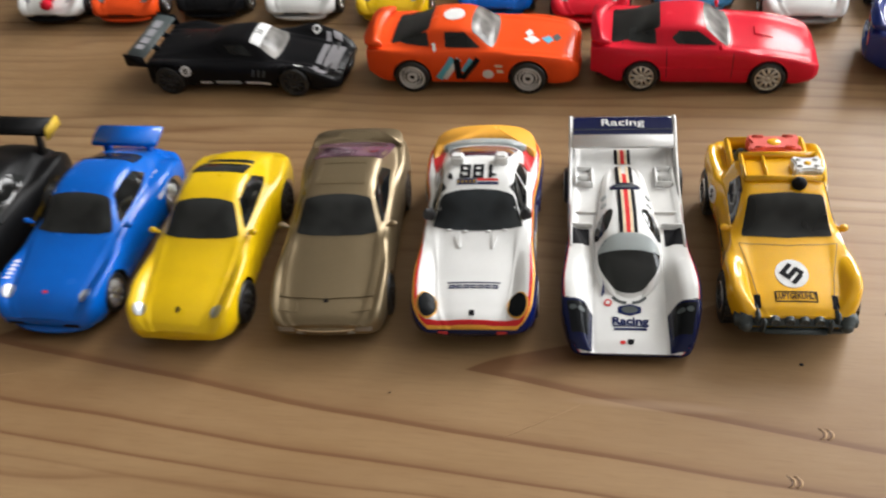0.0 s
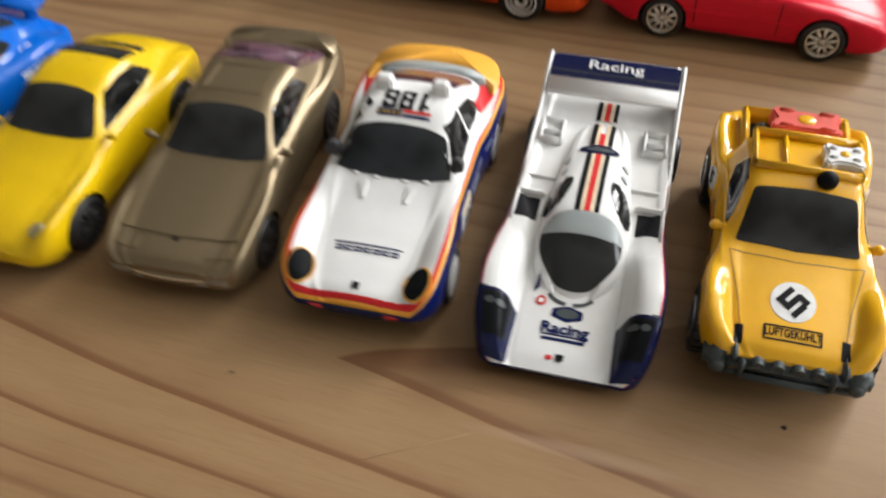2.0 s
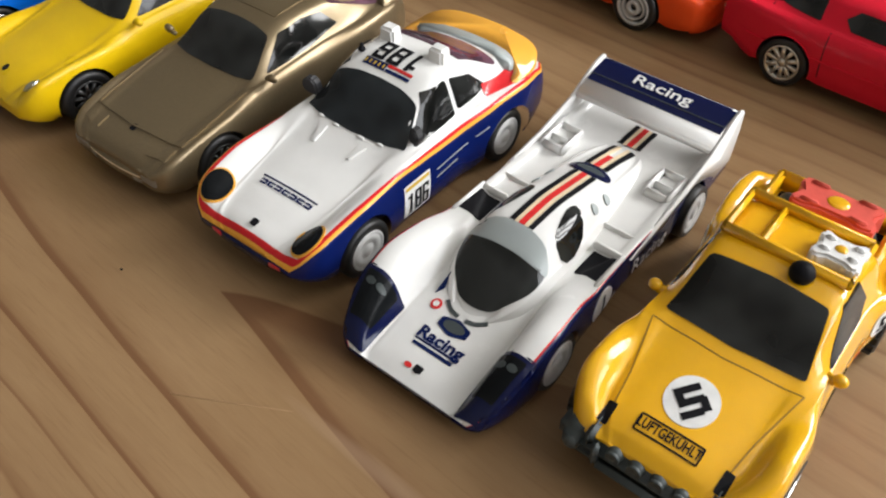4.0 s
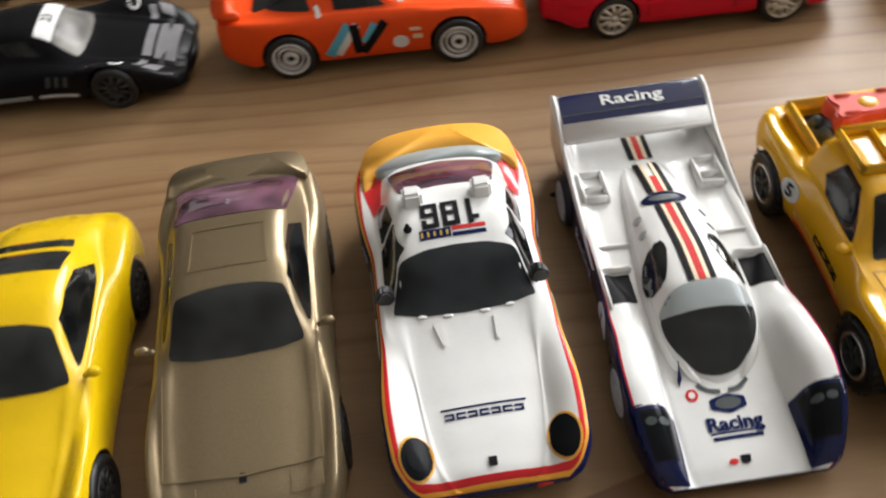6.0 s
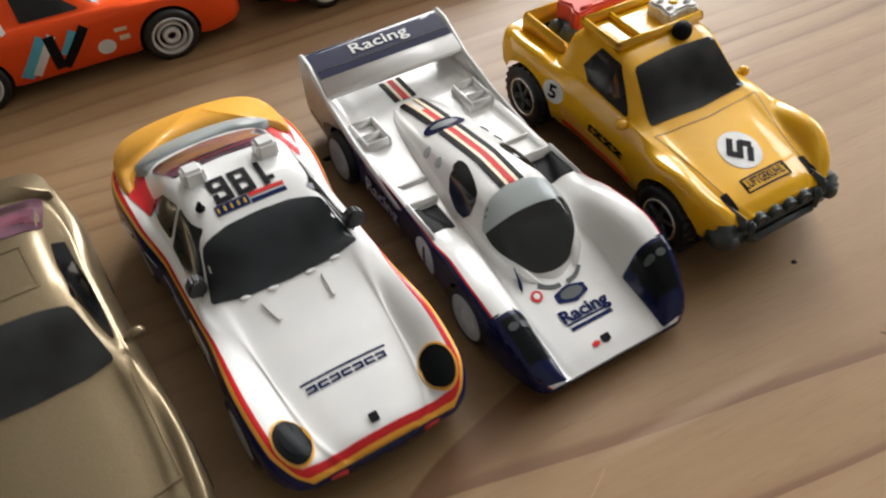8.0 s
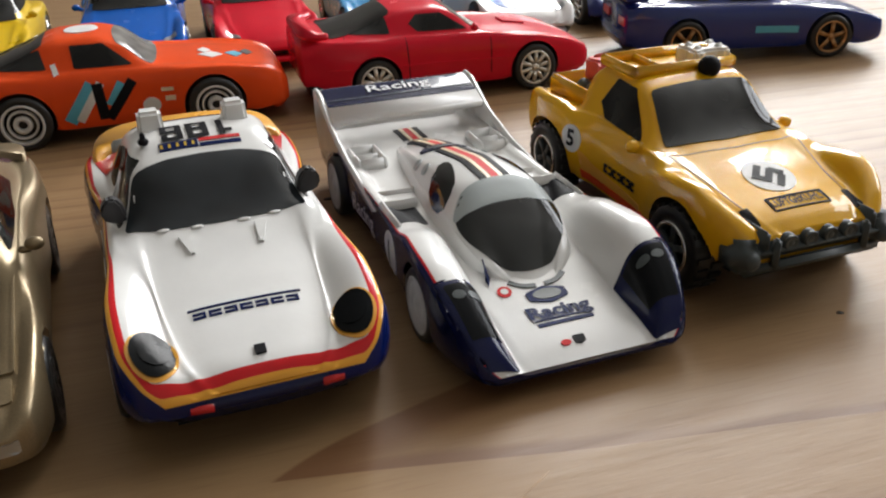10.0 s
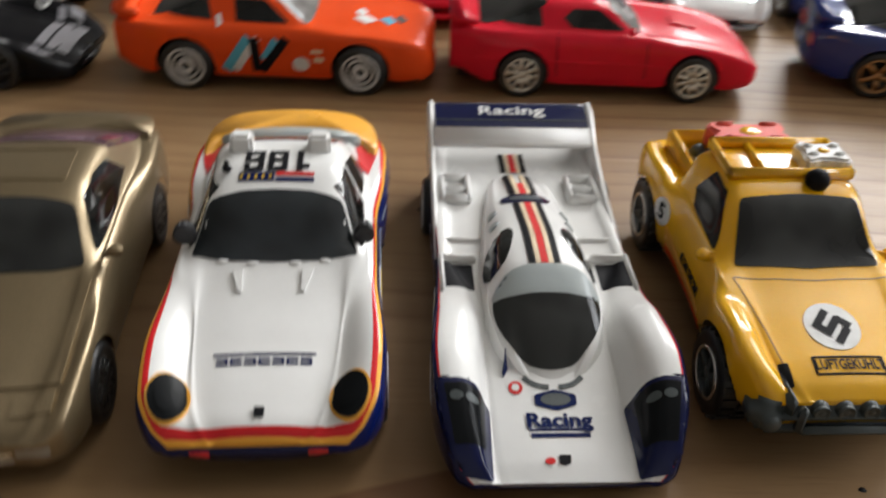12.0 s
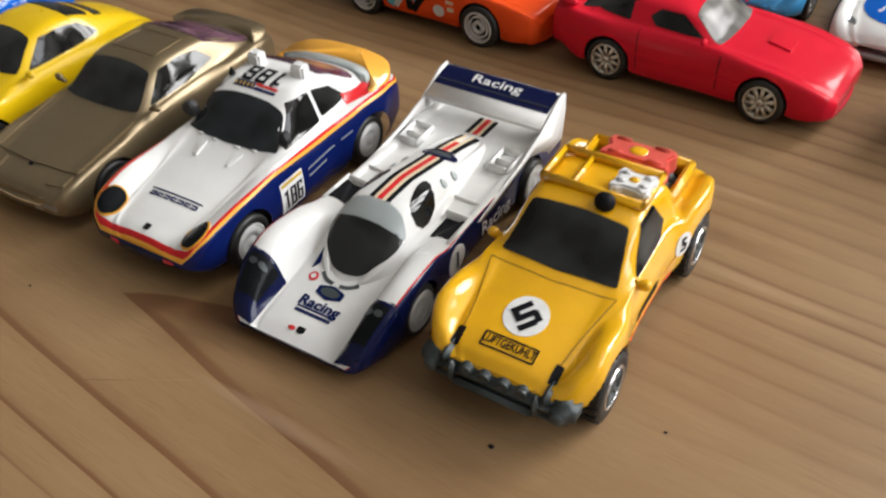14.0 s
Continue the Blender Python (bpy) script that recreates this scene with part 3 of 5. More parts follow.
# table: long boards on a frame
table = thing("table", "worn oiled wooden table with wide boards", "table", 0, 0)
Y_SEAM = 0.2455
for k, (y0, y1) in enumerate(((-0.36, -0.06001), (-0.06, Y_SEAM - 0.0001), (Y_SEAM + 0.0001, 0.52))):
    b = part("board", block(-800, 800, y0 * 1000, y1 * 1000, -28, 0, 0.15), M_WOOD, table, smooth=False)
for sx in (-0.72, 0.72):
    for sy in (-0.28, 0.44):
        part("leg", block(sx * 1000 - 35, sx * 1000 + 35, sy * 1000 - 35, sy * 1000 + 35, -750, -28, 3), M_WOOD, table, smooth=False)

# small marks on the boards: dark specks and crescent dents
for x, y, r in ((90, 87, 0.55), (30, 151, 0.9)):
    ob = part("speck", extrude([(x + a * (1 + 0.25 * math.sin(7 * a + b)), y + b) for a, b in disc(0, 0, r, r * 0.8, 12)], -0.3, 0.05), M_INK, table, "dark resin speck")


def mark(name, path, w0, w1, material, label):
    """A shallow scratch or dent line on the boards."""
    p = chaikin(path, 2)
    left, right = [], []
    for i, q in enumerate(p):
        t = p[min(i + 1, len(p) - 1)] - p[max(i - 1, 0)]
        nrm = np.array((-t[1], t[0])) / np.hypot(*t)
        w = (w0 + (w1 - w0) * i / (len(p) - 1)) * (0.25 + math.sin(math.pi * (i + 0.5) / len(p))) / 2
        left.append(tuple(q + nrm * w))
        right.append(tuple(q - nrm * w))
    part(name, extrude(left + right[::-1], -0.2, 0.03), material, table, label)


M_SCRATCH = plastic("bare_wood_scratch", (0.36, 0.23, 0.125), 0.6, 0.2)
M_DENT = plastic("dent_shade", (0.12, 0.06, 0.03), 0.6)
for x, y in ((92.5, 67.5), (84.5, 54.5)):
    for k in (0, 1.5):
        mark("dent", [(x + k - 0.8, y + 1.6), (x + k + 0.5, y + 0.6), (x + k + 0.4, y - 0.8), (x + k - 0.7, y - 1.6)], 0.5, 0.4, M_SCRATCH, "pale crescent dent")
        mark("dent_edge", [(x + k - 1.2, y + 1.5), (x + k + 0.0, y + 0.5), (x + k - 0.1, y - 0.7), (x + k - 1.1, y - 1.5)], 0.35, 0.3, M_DENT, "shaded crescent dent")
for path in ([(22, 59), (30, 64), (39, 70)], [(-120, 60), (-112, 64), (-104, 66)]):
    mark("scratch", path, 0.16, 0.10, M_SCRATCH, "fine pale scratch")
for x, y in ((-7, 69), (112, 105)):
    part("speck", extrude(disc(x, y, 0.32, 0.28, 10), -0.3, 0.04), M_INK, table, "tiny dark speck")

# ---- front row ----
ROW = "die-cast cars in the front row"


def bar_word(skin, car, x, y, length, height, material, way="top", turn=0.0, n=7):
    """A maker's word drawn as plain blocks under a thin rule."""
    ca, sa = math.cos(radians(turn)), math.sin(radians(turn))

    def put(a, b):
        return (x + a * ca - b * sa, y + a * sa + b * ca)
    h, step = height / 2, length / n
    for i in range(n):
        a = -length / 2 + step * (i + 0.5)
        for b in (-h * 0.7, h * 0.5):
            ribbon(skin, "letter_bar", [put(a - step * 0.41, b), put(a + step * 0.41, b)], height * 0.26, material, car, way, 0.16)
        e = -0.32 if i % 2 else 0.32
        ribbon(skin, "letter_bar", [put(a + step * e, -h * 0.7), put(a + step * e, h * 0.5)], height * 0.26, material, car, way, 0.17)


def rally_coupe():
    car = thing("toy_rally_car", "white rally coupe with red, yellow and blue bands", "toy car", 11.7, 83.7, 0, 4.3, ROW)
    car.scale = (1.0, 1.03, 1.0)
    plan = [(0, 11.4), (1.2, 13.6), (5, 15.5), (13, 16.0), (25, 15.2), (40, 15.2), (50, 16.6), (58, 17.0), (66, 15.6), (70, 13)]
    spots = [(13.5, 5.6), (53.5, 5.6)]
    skin_paint = banded("rally_livery", [(0, rgb(0.004, 0.011, 0.088)), (0.365, rgb(0.83, 0.40, 0.05)), (0.405, rgb(0.62, 0.02, 0.025)), (0.445, rgb(0.75, 0.75, 0.735))], (0.045, 0.386), 0.2)
    bm = loft(70, [(0, 6.8), (3, 5.4), (10, 3.2), (60, 2.8), (70, 5.5)], plan,
              [(0, 8.4), (1.2, 10.7), (3.5, 12.7), (8, 14.2), (14, 15.0), (22, 15.0), (30, 14.6), (40, 14.2), (53, 15.6), (62, 15.2), (70, 12.5)],
              [(0, 8.6), (2, 10.4), (7, 11.4), (15, 12.7), (26, 15.6), (44, 16.0), (56, 15.8), (70, 12.8)],
              [(0, 8.9), (1.2, 10.5), (5, 11.5), (14, 13.2), (26.4, 16.2), (35.2, 22.6), (41, 24.3), (46, 24.1), (57, 19.4), (63, 16.4), (70, 13.2)],
              [(0, 0.6), (14, 0.62), (22, 0.74), (27, 0.84), (45, 0.81), (58, 0.7), (70, 0.7)], [(0, 0.46), (22, 0.62), (34, 0.62), (46, 0.58), (58, 0.5), (70, 0.5)], wheels=spots, arch=6.8, hump=(0.5, 0.82))
    skin = Skin(bm)
    part("body", bm, skin_paint, car)
    chassis(car, plan, 70)
    add_wheels(car, spots, 13.8, 5.6, 4.2, "disc", M_WHITERIM, rim_share=0.7, label="white dish wheel")
    drape(skin, "windscreen", blunt([(-11.9, 28.0), (-7, 26.8), (0, 26.4), (7, 26.8), (11.9, 28.0), (9.6, 34.3), (5, 35.2), (0, 35.4), (-5, 35.2), (-9.6, 34.3)], 0.3), M_SMOKE_BLUE, car, label="smoked windscreen")
    drape(skin, "rear_window", blunt([(-8.2, 47.6), (0, 48.2), (8.2, 47.6), (9.8, 57.5), (0, 59.6), (-9.8, 57.5)], 0.2), M_VIOLET, car)
    for way in ("left", "right"):
        drape(skin, "side_window", blunt([(29.8, 16.0), (41.6, 16.4), (41.8, 22.8), (36.2, 22.6)], 0.16), M_SMOKE, car, way, 0.1)
        drape(skin, "quarter_window", blunt([(42.6, 16.9), (51.5, 17.4), (47.8, 21.2), (42.8, 22.6)], 0.18), M_SMOKE, car, way, 0.1)
    # rounded blue apron under the nose with its marker lamps
    rim = [(-14.8, 7.5), (-14.5, 3.8), (-11.9, 1.0), (-7, -0.1), (0, -0.4), (7, -0.1), (11.9, 1.0), (14.5, 3.8), (14.8, 7.5), (8, 8), (-8, 8)]
    apron = extrude(chaikin(rim, 2, True), 5.2, 9.2, 1.0)
    part("front_apron", apron, M_NAVY, car, "glossy navy front apron")
    for s in (1, -1):
        lip = sorted((p[0], p[1]) for p in chaikin(rim, 2, True) if 4.4 < s * p[0] < 13.2 and p[1] < 3)
        strip = extrude([(x, y - 0.25) for x, y in lip] + [(x, y + 0.7) for x, y in reversed(lip)], 6.7, 7.7, 0.1)
        part("bumper_lamp", strip, M_REDPAINT, car, "narrow red marker lamp")
        drape(skin, "headlamp", disc(s * 11.2, 4.7, 2.3, 2.9), M_LENS, car, off=0.5, rings=8, label="round black headlamp")
        drape(skin, "headlamp_glass", disc(s * 11.2, 4.8, 1.6, 2.0), M_LENS, car, off=0.66, rings=4)
        drape(skin, "headlamp_ring", disc(s * 11.2, 4.7, 2.65, 3.3), M_ORANGESTRIPE, car, off=0.2, inner=0.8, rings=2)
        # roof vents
        vent = block(s * 5.9 - 1.9, s * 5.9 + 1.9, 43.4, 46.6, 22.4, 26.7, 0.5, 0.14, 3)
        part("roof_vent", vent, M_WHITE, car, smooth=False)
        ribbon(skin, "corner_paint", [(s * 12.4, 50), (s * 12.9, 56), (s * 12.9, 62)], (1.6, 4.8), M_REDPAINT, car, off=0.15)
        # wedge mirrors on the door corners
        wedge = extrude(chaikin([(-0.6, -1.4), (2.2, -0.7), (2.9, 1.0), (2.0, 2.7), (0.2, 2.2)], 1, True), -0.6, 1.2, 0.3, flip=lambda a, b, c: (s * (11.5 + a), 30.4 + c - 0.35 * a, 18.0 + b))
        part("mirror", wedge, M_CHASSIS, car, "slate grey door mirror", smooth=False)
        ribbon(skin, "scoop_ridge", [(s * 4.3, 21.6), (s * 4.9, 25.2)], (0.5, 1.5), M_WHITE, car, off=0.4)
        for k in range(2):
            part("wiper_bump", ball(s * (3.0 + 4.2 * k), 26.3 + 0.5 * k, 16.2, 0.9, 0.4, 0.24, 10), M_WHITE, car)
    bar_word(skin, car, 0, 10.4, 12.6, 1.15, M_NAVYINK)
    ribbon(skin, "rule", [(-6.6, 11.5), (6.6, 11.5)], 0.26, M_NAVYINK, car, off=0.16)
    drape(skin, "badge", blunt([(-0.6, 2.3), (0.6, 2.3), (0.65, 3.6), (-0.65, 3.6)], 0.3), M_INK, car, off=0.3, rings=2)
    # roof number, plate and flag bars
    figures(skin, "186", 0.0, 40.9, 2.9, 5.0, 0.85, M_INK, car, turn=180, gap=0.6)
    ribbon(skin, "plate_bar", [(-5.6, 37.5), (-0.4, 37.5)], 1.5, M_NAVYINK, car)
    for k in range(5):
        ribbon(skin, "plate_letter", [(-5.2 + k * 1.05, 37.1), (-5.2 + k * 1.05, 37.9)], 0.35, M_GOLDINK, car, off=0.2)
    ribbon(skin, "flag_red", [(-0.2, 38.0), (5.4, 38.0)], 0.6, M_REDINK, car)
    ribbon(skin, "flag_blue", [(-0.2, 37.0), (5.4, 37.0)], 0.6, M_NAVYINK, car)
    part("aerial_base", join(ball(-7.4, 38.6, 24.3, 0.75, 0.75, 0.6, 12), ball(-7.4, 38.6, 25.0, 0.4, 0.4, 0.7, 10)), M_INK, car)
    # door plates and side script
    for way, mir in (("left", True), ("right", False)):
        drape(skin, "door_plate", [(24.0, 4.6), (31.0, 4.6), (31.0, 11.9), (24.0, 11.9)], M_WHITEINK, car, way, 0.12, 3)
        figures(skin, "186", 27.5, 7.6, 1.7, 4.6, 0.55, M_INK, car, way, mirror=mir, gap=0.35, off=0.24)
        ribbon(skin, "plate_rule", [(24.3, 11.2), (30.7, 11.2)], 0.7, M_GOLDINK, car, way, 0.2)
        for k, (a, b, z) in enumerate(((33, 42, 10.4), (33, 39, 8.6), (44, 47.5, 11.2))):
            ribbon(skin, "side_script", [(a, z), (b, z + 0.5)], 0.18, M_GREY, car, way, 0.1)
    # rear wing sweeping round the tail
    outer = [(14.8, 57.5), (15.0, 62.5), (13.9, 67.6), (10.5, 70.4), (5, 71.4), (0, 71.6)]
    inner = [(0, 65.2), (5, 64.9), (9.8, 63.8), (12.4, 61.6), (13.5, 58.0)]
    ring = outer + [(-a, b) for a, b in reversed(outer[:-1])] + [(-a, b) for a, b in reversed(inner[1:])] + inner
    wing = extrude([(a, b - 1.2) for a, b in chaikin(ring, 2, True)], 13.6, 16.4, 0.7)
    for v in wing.verts:
        v.co.z += max(0.0, v.co.y - 0.062) * 0.16 - max(0.0, 0.060 - v.co.y) * 0.1
    part("rear_wing", wing, M_ORANGESTRIPE, car, "marigold rear wing")
    strip = extrude(chaikin([(-11.4, 58.4), (-5, 60.2), (0, 60.6), (5, 60.2), (11.4, 58.4), (12.2, 60.4), (9.4, 63.4), (4.6, 64.4), (0, 64.6), (-4.6, 64.4), (-9.4, 63.4), (-12.2, 60.4)], 1, True), 14.0, 17.3, 0.4)
    for v in strip.verts:
        v.co.z += max(0.0, 0.0622 - v.co.y) * 0.25
    part("wing_insert", strip, M_GREY, car)
    return car


def prototype():
    car = thing("toy_prototype_racer", "white and navy endurance racer with red pinstripes", "toy car", 50.2, 83.6, 0, 3.4, ROW)
    car.scale = (0.975, 0.985, 1.0)
    plan = [(0, 12.8), (1, 14.4), (4, 15.9), (9, 17.1), (15, 17.5), (26, 16.6), (42, 15.6), (60, 16.0), (70, 15.8), (79, 15.3)]
    spots = [(17.5, 5.2), (62.5, 5.2)]
    livery = banded("prototype_livery", [(0, rgb(0.008, 0.012, 0.06)), (0.388, rgb(0.62, 0.02, 0.025)), (0.402, rgb(0.75, 0.75, 0.735))], (0.0, 1.0))
    bm = loft(79, [(0, 2.5), (12, 2.0), (79, 2.6)], plan,
              [(0, 3.6), (1.5, 5.8), (5, 9.0), (10, 11.9), (16, 13.2), (23, 12.8), (30, 11.0), (46, 10.6), (56, 10.7), (68, 11.0), (79, 11.0)],
              [(0, 3.0), (3, 4.0), (12, 5.6), (20, 7.4), (27, 9.6), (46, 9.9), (52, 9.8), (62, 10.2), (79, 9.8)],
              [(0, 3.3), (3, 4.4), (12, 6.0), (20, 7.8), (27, 9.8), (46, 10.0), (52, 9.9), (62, 10.3), (79, 10.0)],
              [(0, 0.66), (10, 0.56), (20, 0.54), (30, 0.62), (40, 0.85), (56, 0.79), (79, 0.80)], [(0, 0.45), (79, 0.5)], wheels=spots, arch=5.95, crown=0.15, edge=0.985, hump=(0.3, 0.97))
    skin = Skin(bm)
    part("body", bm, livery, car)
    chassis(car, plan, 64, 6.0, front=12)
    add_wheels(car, spots, 15.3, 5.2, 3.2, "disc", M_WHITERIM, rim_share=0.78, label="white dish wheel")
    # cabin and engine cover in one long bubble
    cplan = [(0, 2.6), (2, 5.4), (6, 8.2), (11, 9.3), (19, 9.3), (26, 8.6), (36, 7.2), (44, 6.2), (50, 4.6), (54, 3.4)]
    cab = loft(53.2, [(0, 5)], [(y + 14.8, w) for y, w in cplan], [(14.8, 5.8), (19, 7.8), (28, 10.2), (50, 10.8), (60, 10.2), (68, 8.6)], [(14.8, 6.0), (19, 8.8), (28, 11.8), (50, 11.8), (60, 10.8), (68, 8.8)],
               [(14.8, 6.2), (17.2, 8.0), (22, 12.0), (27, 15.2), (30.5, 16.4), (36, 16.4), (44, 15.2), (52, 13.6), (58, 12.3), (63, 11.0), (68, 9.6)], [(15, 0.88)], [(15, 0.62)], stations=76, front=14.8, crown=0.8)
    cskin = Skin(cab)
    part("cockpit", cab, M_WHITE, car)
    drape(cskin, "windscreen", chaikin([(-2.2, 16.6), (2.2, 16.6), (5.9, 19.4), (7.9, 23.2), (7.8, 26.6), (4.6, 29.4), (-4.6, 29.4), (-7.8, 26.6), (-7.9, 23.2), (-5.9, 19.4)], 3, True), M_SMOKE, car, off=0.16, rings=9, label="smoked bubble windscreen")
    drape(cskin, "sun_strip", chaikin([(-7.8, 25.2), (0, 25.4), (7.8, 25.2), (7.9, 26.8), (4.7, 29.6), (-4.7, 29.6), (-7.9, 26.8)], 2, True), M_GREY, car, off=0.24)
    bar_word(cskin, car, 0, 26.4, 8.0, 0.9, M_INK)
    for s in (1, -1):
        way = "right" if s > 0 else "left"
        drape(cskin, "side_window", chaikin([(s * 6.0, 30.6), (s * 8.5, 30.2), (s * 8.6, 34.2), (s * 7.4, 38.0), (s * 4.4, 40.2), (s * 3.6, 38.4), (s * 4.6, 34.0)], 1, True), M_SMOKE, car, "top", 0.16)
        for a, z in ((43.0, 13.6), (47.2, 12.8)):
            drape(cskin, "filler_cap", disc(a, z, 0.75), M_GREY, car, way, 0.3, 2)
        # side pod intakes, the shade of their hollows laid on as flat black
        drape(skin, "pod_intake_shade", blunt([(s * 9.9, 31.6), (s * 14.5, 31.2), (s * 14.5, 37.9), (s * 9.9, 37.9)], 0.1), M_INK, car, off=0.1, label="side intake with its hollow's shade painted black")
        part("intake_lip", join(block(s * 12 - 2.8, s * 12 + 2.8, 38.3, 39.4, 9.4, 11.2, 0.3), block(s * 14.9 - 0.4, s * 14.9 + 0.4, 30, 39.4, 9.4, 11.4, 0.3)), M_WHITE, car)
        # rear deck wells: raised frames with two slots
        for (x0, x1, y0, y1) in ((9.0, 13.6, 55.6, 56.4), (9.0, 13.6, 62.4, 63.2), (8.6, 9.5, 55.6, 63.2), (13.2, 14.1, 55.6, 63.2), (9.4, 13.4, 58.4, 58.9)):
            part("deck_rib", block(min(s * x0, s * x1), max(s * x0, s * x1), y0, y1, 9.4, 11.7, 0.3), M_WHITE, car)
        part("deck_step", block(min(s * 6.4, s * 14.2), max(s * 6.4, s * 14.2), 44.0, 45.0, 9.4, 10.5, 0.3), M_WHITE, car)
        # nose corners and lamp covers
        drape(skin, "nose_corner", blunt([(s * 9.6, 0.2), (s * 14.2, 0.6), (s * 16.4, 5), (s * 17.5, 10.4), (s * 9.4, 10.8)], 0.1), M_NAVY, car, off=0.12, rings=9)
        drape(skin, "headlamp_cover", blunt([(s * 10.6, 3.4), (s * 14.6, 3.2), (s * 15.9, 9.8), (s * 10.4, 10.1)], 0.12), M_LENS, car, off=0.22, rings=7, label="smoked headlamp cover")
        for k in (0, 1):
            drape(skin, "lamp", disc(s * (12.3 + k * 2.0), 8.3, 0.85, 0.55), M_GUARD, car, off=0.3, rings=2)
        drape(skin, "nose_front", [(s * 9.4, 1.9), (s * 14.2, 1.9), (s * 14.4, 3.4), (s * 9.4, 3.2)], M_NAVY, car, "front", 0.14, 2)
        drape(skin, "nose_side", blunt([(0.6, 2.2), (10.8, 2.2), (10.8, 12.2), (6.4, 10.0), (2.0, 6.2)], 0.06), M_NAVY, car, way, 0.14, 5)
        # side plates with the end fins
        fin = [(40, 9.2), (48, 10.4), (58, 11.6), (68, 14.0), (76, 17.9), (79.4, 18.2), (79.6, 14.0), (78.5, 7.0), (70, 6.4), (68.6, 9.0), (62, 11.2), (56, 9.0), (42, 8.2)]
        plate = extrude(fin, s * 14.7, s * 15.7, 0.25, flip=lambda a, b, c: (c, a, b))
        part("fin", plate, M_WHITE, car)
        # side lettering and round number
        mir = s < 0
        letters(skin, "Racing", 47.5, 6.2, 4.4, M_WHITEINK, car, way, mirror=mir, bold=0.015, wide=1.0)
        drape(skin, "number_disc", disc(31.5, 6.4, 3.3), M_WHITEINK, car, way, 0.12, 4)
        letters(skin, "1", 31.5, 6.4, 5.2, M_INK, car, way, mirror=mir, bold=0.03, name="race_number", off=0.24)
    # rear wing
    wing = extrude([(68.5, 13.8), (69.0, 15.2), (74, 16.9), (79, 17.9), (79.4, 17.1), (74, 15.7)], -14.7, 14.7, 0.2, flip=lambda a, b, c: (c, a, b))
    wskin = Skin(wing)
    part("rear_wing", wing, M_WHITE, car)
    drape(wskin, "wing_panel", [(-14.5, 72.2), (14.5, 72.2), (14.5, 79.0), (-14.5, 79.0)], M_NAVY, car, off=0.12, rings=6, label="navy wing panel")
    letters(wskin, "Racing", 0, 76.1, 3.5, M_WHITEINK, car, bold=0.012, wide=1.4, off=0.4)
    ribbon(wskin, "wing_rule", [(-14.4, 73.8), (14.4, 73.8)], 0.16, M_GUARD, car, off=0.22)
    part("tail_panel", block(-14.7, 14.7, 78.4, 79.4, 4.0, 10.6, 0.3), M_WHITE, car)
    # pinstripes over the cover
    both = Skin(loft_union(cskin, skin))
    for x, w, m in ((-1.9, 0.9, M_INK), (-0.95, 0.7, M_CREAMINK), (0, 1.1, M_REDINK), (0.95, 0.7, M_CREAMINK), (1.9, 0.9, M_INK)):
        for y0, y1 in ((29.7, 49.4), (53.2, 63.8), (65.6, 72.6)):
            if m is M_REDINK and y0 == 53.2:
                y1 = 58.6
            ribbon(cskin if y0 == 53.2 else both, "pinstripe", [(x, y0), (x, y1)], w, m, car, off=0.3 if y0 == 53.2 else 0.2)
    drape(both, "cap_badge", disc(0, 51.3, 4.2, 1.7), M_NAVY, car, off=0.25, label="navy oval badge")
    drape(both, "cap_badge_face", disc(0, 51.3, 2.9, 0.9), M_GUARD, car, off=0.32, rings=3)
    # nose markings
    drape(skin, "oval_badge", blunt([(-2.9, 11.4), (0, 10.5), (2.9, 11.4), (2.9, 13.0), (0, 13.8), (-2.9, 13.0)], 0.3), M_NAVYINK, car, off=0.18)
    drape(skin, "oval_badge_face", disc(0, 12.2, 2.1, 1.0), M_GUARD, car, off=0.24, rings=3)
    letters(skin, "Racing", 0, 8.8, 3.1, M_NAVYINK, car, bold=0.035, wide=1.12)
    ribbon(skin, "rule", [(-4.2, 7.5), (4.2, 7.5)], 0.3, M_NAVYINK, car)
    ribbon(skin, "rule", [(-4.0, 6.6), (4.0, 6.6)], 0.6, M_NAVYINK, car)
    drape(skin, "red_mark", disc(-1.9, 2.9, 0.7, 0.45), M_REDINK, car, off=0.18, rings=2)
    drape(skin, "crest", blunt([(0.0, 2.3), (0.8, 2.6), (0.9, 3.7), (-0.7, 3.7), (-0.7, 2.6)], 0.3), M_INK, car, off=0.2, rings=2)
    drape(both, "round_sticker", disc(-5.4, 14.2, 1.0), M_REDINK, car, off=0.18, rings=3)
    drape(both, "sticker_face", disc(-5.4, 14.2, 0.55), M_WHITEINK, car, off=0.24, rings=2)
    drape(both, "pennant", [(-8.0, 17.4), (-6.2, 17.2), (-7.0, 15.8)], M_NAVYINK, car, off=0.18, rings=2)
    for s in (1, -1):
        ribbon(both, "laurel", chaikin([(s * 0.7, 14.2), (s * 2.6, 14.5), (s * 4.2, 15.8)], 2), 0.7, M_GUARD, car, off=0.2)
    return car


def lathe_lamp(x, y, z, r):
    """A short round lamp body that faces the nose."""
    bm = lathe([(-0.8, r * 0.7), (0.4, r), (0.7, r * 0.9), (0.5, r * 0.8), (0.5, 0.02)], 20)
    bmesh.ops.rotate(bm, verts=bm.verts, cent=(0, 0, 0), matrix=Matrix.Rotation(radians(-90), 3, "Z"))
    bmesh.ops.translate(bm, verts=bm.verts, vec=Vector((x, y, z)) * MM)
    return bm


